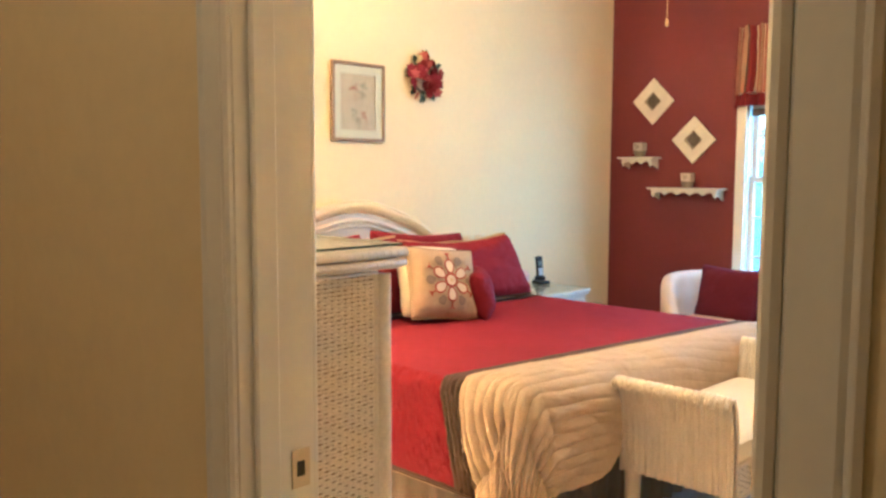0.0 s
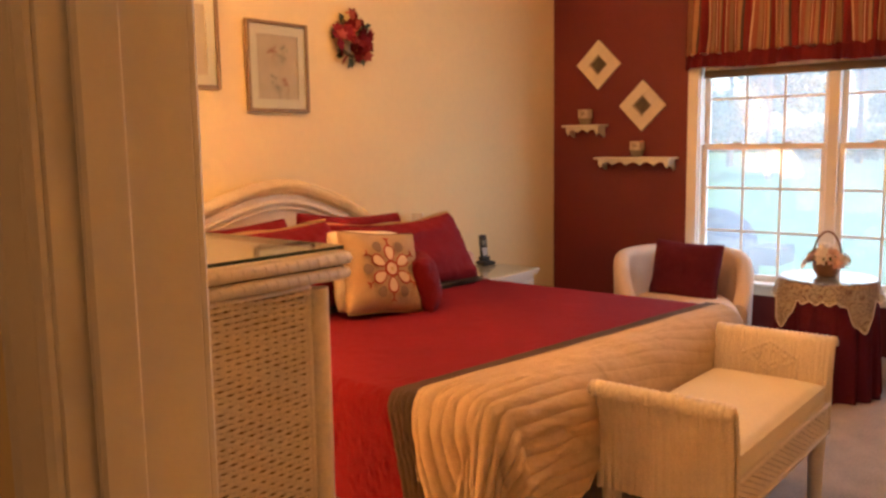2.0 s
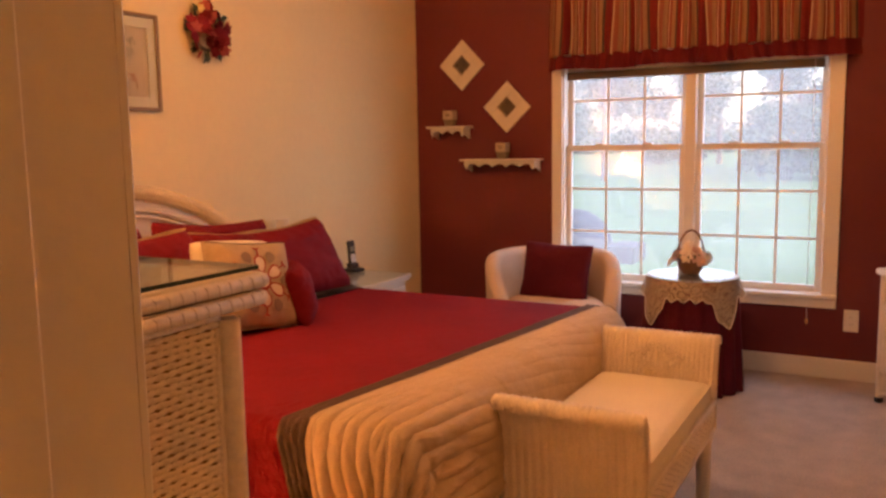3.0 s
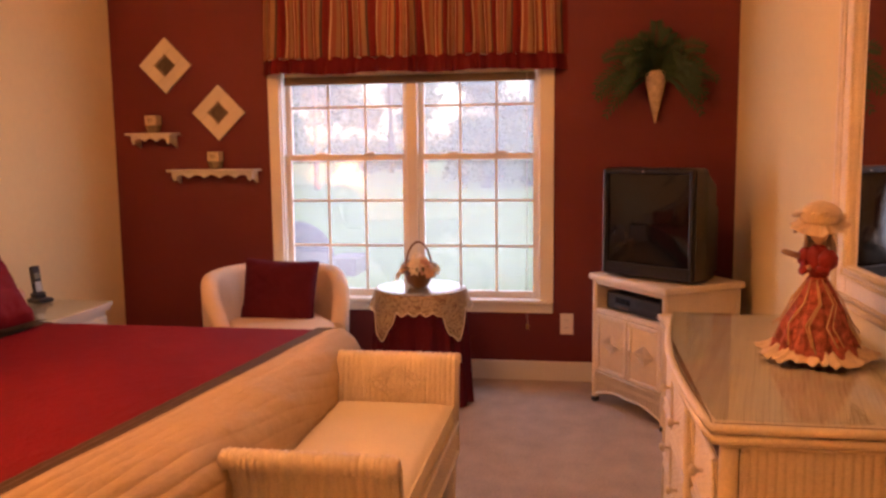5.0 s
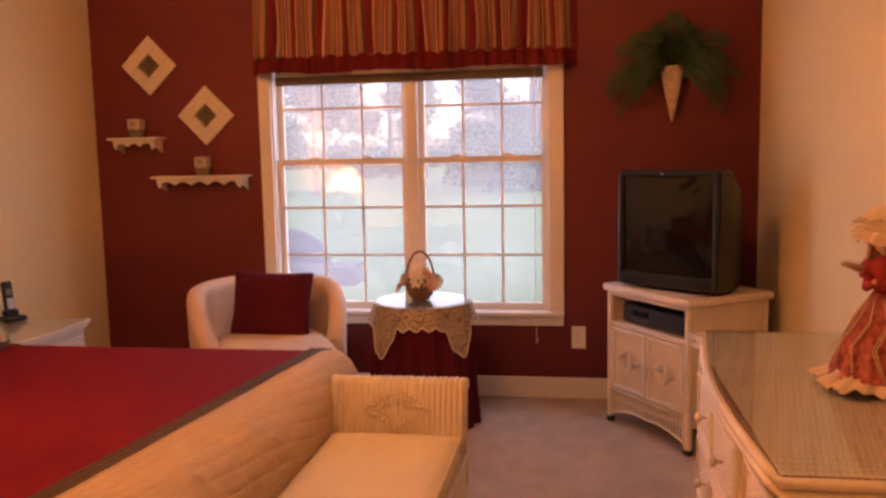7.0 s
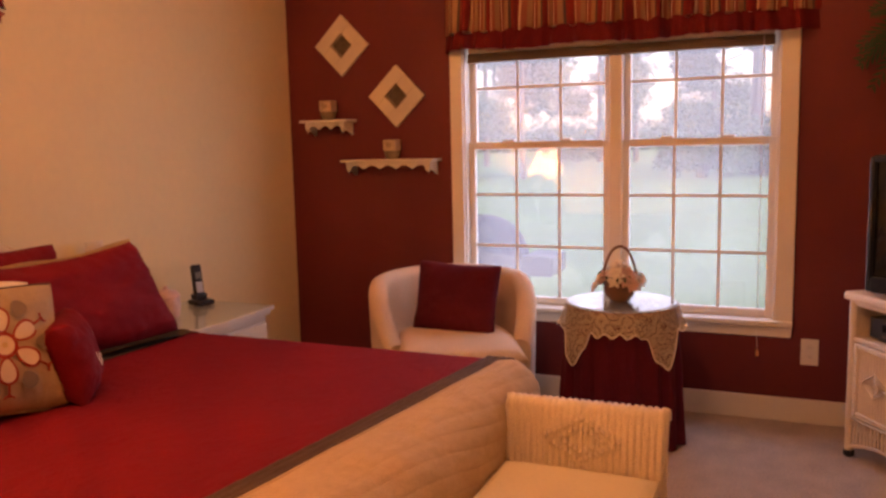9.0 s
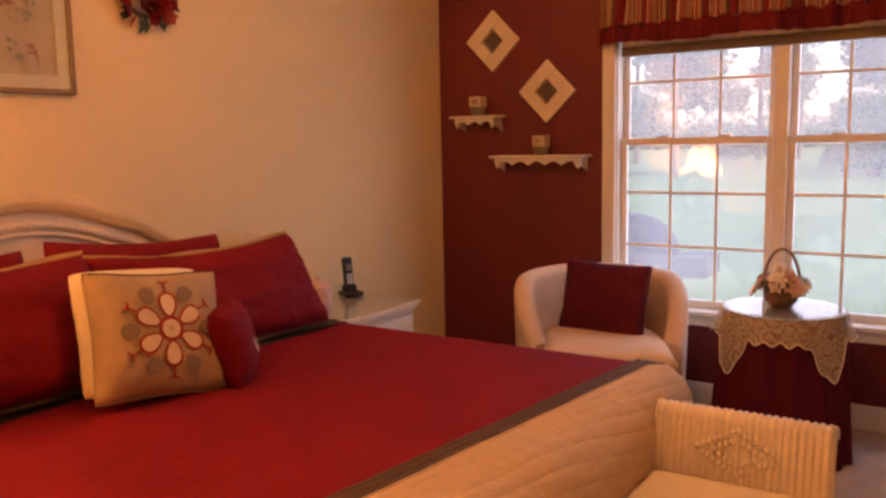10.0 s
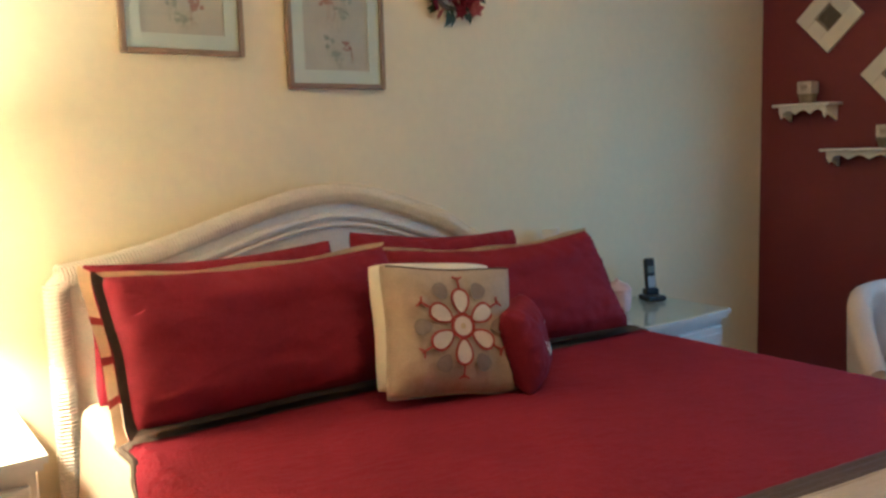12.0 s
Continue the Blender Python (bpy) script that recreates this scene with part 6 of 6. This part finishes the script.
def votive(y, z):
    t = thing("candle_holder", "small square frosted candle holder with a leaf motif", "candle holder", WX - 0.065, y, z, group="candle holders")
    CUP = material("frosted_cup", (0.50, 0.40, 0.27), 0.4, var=0.3, scale=45)
    bm = bmesh.new()
    lathe(bm, [(0.028, 0), (0.034, 0.006), (0.042, 0.03), (0.044, 0.045)], 0, 0, 0, 20)
    part("bowl", bm, material("speckled_bowl", (0.22, 0.17, 0.10), 0.4, var=0.4, scale=60), t, "speckled brown bowl", smooth=True)
    cup = boxes("cup", CUP, t, (-0.037, 0.037, -0.037, 0.037, 0.045, 0.105), bevel=0.006, seg=2, label="frosted square cup")
    for k in range(3):
        bm = bmesh.new()
        tube(bm, [(-0.038, -0.008 + 0.008 * k, 0.06), (-0.0385, -0.012 + 0.012 * k, 0.08), (-0.038, -0.01 + 0.010 * k, 0.092)], [0.001, 0.004, 0.001], 6)
        part("leaf_motif", bm, TAUPE, cup, "dark leaf motif")


votive(3.737, 1.477)
votive(3.347, 1.256)


def wall_fern():
    t = thing("wall_fern", "green silk fern in a pale cone on the burgundy wall", "hanging plant", WX - 0.055, 0.775, 1.489)
    bm = bmesh.new()
    lathe(bm, [(0.004, 0.0), (0.018, 0.06), (0.040, 0.16), (0.060, 0.26), (0.066, 0.28)], 0, 0, 0, 20)
    bmesh.ops.scale(bm, vec=(0.75, 1, 1), verts=bm.verts[:])
    CONE = material("pale_marbled_cone", (0.52, 0.40, 0.27), 0.7, var=0.5, scale=26, bump=0.3, bump_scale=60)
    part("cone", bm, CONE, t, smooth=True)
    for k in range(9):
        bm = bmesh.new()
        z = 0.03 + 0.03 * k
        r = 0.004 + 0.225 * z + 0.002
        tube(bm, [(0.75 * r * math.cos(i * 0.5236), r * math.sin(i * 0.5236), z + 0.0015 * i) for i in range(12)], 0.0025, 5, True)
        part("cane_ring", bm, CONE, t)
    rng = random.Random(5)
    FERN = material("fern_green", (0.018, 0.050, 0.012), 0.6, var=0.3, scale=12)
    for i in range(26):
        front = i >= 17
        a = radians(-34 + 248 * (i % 17) / 16 + rng.uniform(-6, 6)) if not front else radians(-15 + 210 * (i - 17) / 8)
        L = rng.uniform(0.27, 0.35) if not front else rng.uniform(0.15, 0.24)
        droop = 0.03 + 0.06 * abs(math.cos(a)) * rng.uniform(0.6, 1.3)
        out = rng.uniform(-0.09, -0.02) if not front else rng.uniform(-0.16, -0.09)
        bm = bmesh.new()
        n = 16
        pts = [Vector((max(-0.30, out * math.sin(k / n * 2.0)), math.cos(a) * L * k / n, 0.265 + math.sin(a) * L * (k / n) * 0.85 + 0.04 * math.sin(k / n * 3.1) - droop * (k / n) ** 2.2)) for k in range(n + 1)]
        tube(bm, pts, [0.0028 * (1 - 0.8 * k / n) for k in range(n + 1)], 4)
        for k in range(2, n):
            d = (pts[k + 1] - pts[k - 1]).normalized()
            for side in (-1, 1):
                lat = d.cross(Vector((1, 0, 0))).normalized() * side
                ln = 0.050 * math.sin(math.pi * (0.10 + 0.84 * k / n)) ** 0.8 * rng.uniform(0.85, 1.1)
                tip = pts[k] + lat * ln + d * ln * 1.25 + Vector((rng.uniform(-0.006, 0.012), 0, -0.003))
                mid = pts[k] * 0.55 + tip * 0.45
                wide = d.cross(Vector((1, 0, 0))).normalized() * 0.0058
                bm.faces.new([bm.verts.new(q) for q in (pts[k], mid + d * 0.008 - wide * side, tip, mid - d * 0.003 + wide * side * 0.5)])
        part("frond", bm, FERN, t)


wall_fern()
ou = thing("wall_outlet", "ivory double power outlet plate low on the burgundy wall", "outlet", WX, 1.25, 0.34)
boxes("cover_plate", TRIM, ou, (-0.007, 0, -0.038, 0.038, -0.062, 0.062), bevel=0.003, seg=2)
for z in (-0.022, 0.022):
    so = boxes("socket", TRIM, ou, (-0.010, -0.006, -0.016, 0.016, z - 0.014, z + 0.014), bevel=0.004, seg=2)
    for y in (-0.006, 0.006):
        boxes("slot", BLACK, so, (-0.0104, -0.0098, y - 0.001, y + 0.001, z - 0.004, z + 0.005), bevel=0)


def doll():
    """One plain figure, as a doll is."""
    x, y, z = 3.38, 0.555, 0.795
    bm = bmesh.new()
    slot = []

    def mark(i, before):
        for f in list(bm.faces)[before:]:
            f.material_index = i
            f.smooth = True
    n = 0
    grid(bm, lambda u, v: Vector(((0.128 - 0.100 * v ** 1.25) * (1 + 0.07 * (1 - v) * math.sin(u * 6.2832 * 13)) * math.cos(u * 6.2832), (0.128 - 0.100 * v ** 1.25) * (1 + 0.07 * (1 - v) * math.sin(u * 6.2832 * 13)) * math.sin(u * 6.2832), 0.012 + 0.215 * v)), 130, 12, True)
    mark(0, n)
    n = len(bm.faces)
    grid(bm, lambda u, v: Vector(((0.115 + 0.055 * v) * (1 + 0.07 * math.sin(u * 6.2832 * 17 + 2 * math.sin(u * 25)) + 0.09 * math.sin(u * 6.2832 * 5 + 1)) * math.cos(u * 6.2832), (0.115 + 0.055 * v) * (1 + 0.07 * math.sin(u * 6.2832 * 17 + 2 * math.sin(u * 25)) + 0.09 * math.sin(u * 6.2832 * 5 + 1)) * math.sin(u * 6.2832), max(0.002, 0.034 - 0.026 * v ** 0.7 + 0.006 * math.sin(u * 6.2832 * 23 + 3 * math.sin(u * 44))))), 150, 5, True)
    mark(1, n)
    n = len(bm.faces)
    lathe(bm, [(0.022, 0.22), (0.030, 0.25), (0.036, 0.285), (0.026, 0.31), (0.012, 0.318)], 0, 0, 0, 20)
    for s in (-1, 1):
        lathe(bm, [(0.008, 0.250), (0.027, 0.264), (0.029, 0.288), (0.014, 0.307)], 0.020 * s - 0.012, 0.036 * s, 0, 12)
        tube(bm, [(-0.02 + 0.02 * s, 0.034 * s, 0.27), (-0.045, 0.034 * s, 0.245), (-0.062, 0.012 * s, 0.258)], [0.014, 0.013, 0.009], 8)
    mark(2, n)
    n = len(bm.faces)
    lathe(bm, [(0.010, 0.315), (0.011, 0.325), (0.024, 0.335), (0.029, 0.355), (0.024, 0.378), (0.008, 0.388)], 0, 0, 0, 18)
    tube(bm, [(-0.062, 0.012, 0.258), (-0.078, 0.01, 0.264)], [0.008, 0.005], 6)
    tube(bm, [(-0.03, 0.05, 0.285), (-0.055, 0.085, 0.298), (-0.06, 0.095, 0.30)], [0.010, 0.008, 0.006], 6)
    mark(3, n)
    n = len(bm.faces)
    grid(bm, lambda u, v: Vector((0.002 + (0.030 + 0.050 * v) * (1 + 0.12 * v * math.sin(u * 6.2832 * 13 + 2 * math.sin(u * 19))) * math.cos(u * 6.2832), (0.030 + 0.050 * v) * (1 + 0.12 * v * math.sin(u * 6.2832 * 13 + 2 * math.sin(u * 19))) * math.sin(u * 6.2832), 0.388 - 0.016 * v + 0.006 * v * math.sin(u * 6.2832 * 11 + 2 * math.sin(u * 31)) - 0.022 * v * math.cos(u * 6.2832) * -1)), 90, 6, True)
    lathe(bm, [(0.054, 0.376), (0.064, 0.395), (0.058, 0.416), (0.034, 0.434), (0.004, 0.442)], 0.010, 0, 0, 18)
    rng = random.Random(3)
    for i in range(70):
        a, r = rng.uniform(0, 6.28), rng.uniform(0.02, 0.078)
        c = Vector((0.004 + r * math.cos(a), r * math.sin(a), 0.425 - 0.5 * (r - 0.02) + rng.uniform(-0.004, 0.004)))
        tube(bm, [c + Vector((0.008 * math.cos(k * 1.05), 0.008 * math.sin(k * 1.05), 0.004 * math.sin(k * 2))) for k in range(6)], 0.0022, 4, True)
    for i in range(26):
        a = i * 0.24 * 1.05
        tube(bm, [(0.028 * math.cos(a), 0.028 * math.sin(a), 0.372), (0.040 * math.cos(a) + 0.012, 0.040 * math.sin(a), 0.345), (0.045 * math.cos(a + 0.2) + 0.02, 0.045 * math.sin(a + 0.2), 0.30 + rng.uniform(-0.015, 0.015))] if math.cos(a) > -0.3 else [(0.028 * math.cos(a), 0.028 * math.sin(a), 0.375), (0.031 * math.cos(a), 0.031 * math.sin(a), 0.368)], 0.006, 5)
    mark(1, n)
    n = len(bm.faces)
    for i in range(20):
        a = i * 0.314 + rng.uniform(-0.45, 0.45)
        tube(bm, [(0.026 * math.cos(a), 0.026 * math.sin(a), 0.225), (0.076 * math.cos(a + 0.25), 0.076 * math.sin(a + 0.25), 0.16), (0.104 * math.cos(a - 0.12), 0.104 * math.sin(a - 0.12), 0.10), (0.129 * math.cos(a + 0.1), 0.129 * math.sin(a + 0.1), rng.uniform(0.02, 0.09))], rng.uniform(0.0016, 0.0036), 4)
    mark(4, n)
    mats = [material("rust_floral_skirt", (0.40, 0.12, 0.10), 0.8, var=0.9, scale=60, bump=0.6, bump_scale=120), material("cream_net_and_hair", (0.68, 0.55, 0.42), 0.85, var=0.2, scale=40), material("red_bodice", (0.30, 0.02, 0.02), 0.6, var=0.15, scale=40), material("pale_porcelain", (0.62, 0.42, 0.30), 0.35, var=0.04), material("pale_ribbons", (0.62, 0.44, 0.30), 0.7, var=0.15, scale=40)]
    bmesh.ops.scale(bm, vec=(0.86, 0.86, 0.95), verts=bm.verts[:])
    ob = part("doll", bm, mats, None)
    ob.matrix_basis = pose(x, y, z, 0, 0, -28)
    tagged(ob, "porcelain doll in a rust ruffled dress and straw hat", "doll")


doll()


def fan():
    t = thing("ceiling_fan", "ceiling fan with a pull chain and an added fill light bowl", "ceiling fan", 3.48, 2.22, 0)
    MET = material("bronze_metal", (0.15, 0.10, 0.06), 0.4, 0.8, var=0.1)
    bm = bmesh.new()
    lathe(bm, [(0.02, 2.72), (0.10, 2.73), (0.13, 2.78), (0.12, 2.84), (0.04, 2.87), (0.015, 2.88), (0.015, 2.98), (0.06, 3.0), (0.075, TOP)], 0, 0, 0, 28)
    part("motor", bm, MET, t, smooth=True)
    for k in range(5):
        m = Matrix.Rotation(radians(72 * k), 4, "Z")
        bm = bmesh.new()
        box(bm, 0.12, 0.62, -0.065, 0.065, 2.795, 2.803, bevel=0.003)
        bmesh.ops.transform(bm, matrix=m, verts=bm.verts[:])
        part("blade", bm, WHITE, t)
    # bowl added around the fill light, out of view
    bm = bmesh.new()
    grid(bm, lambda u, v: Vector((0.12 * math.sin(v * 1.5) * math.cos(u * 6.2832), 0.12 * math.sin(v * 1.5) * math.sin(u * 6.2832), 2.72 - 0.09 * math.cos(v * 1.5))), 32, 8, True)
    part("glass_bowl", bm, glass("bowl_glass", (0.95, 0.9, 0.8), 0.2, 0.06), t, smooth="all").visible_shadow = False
    bm = bmesh.new()
    tube(bm, [(0, 0, 2.63), (0, 0, 1.99)], 0.0016, 5)
    ch = part("pull_chain", bm, BRASS, t, "thin brass pull chain")
    bm = bmesh.new()
    lathe(bm, [(0.002, 1.955), (0.006, 1.96), (0.007, 1.975), (0.002, 1.99)], 0, 0, 0, 10)
    part("chain_pull", bm, BRASS, ch, "small brass end")


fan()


def hall_light():
    t = thing("ceiling_light", "round frosted ceiling light in the hallway", "ceiling light", 0.05, 1.25, 0)
    bm = bmesh.new()
    lathe(bm, [(0.15, TOP - 0.03), (0.155, TOP - 0.02), (0.155, TOP)], 0, 0, 0, 32)
    part("frame", bm, BRASS, t, smooth=True)


hall_light()
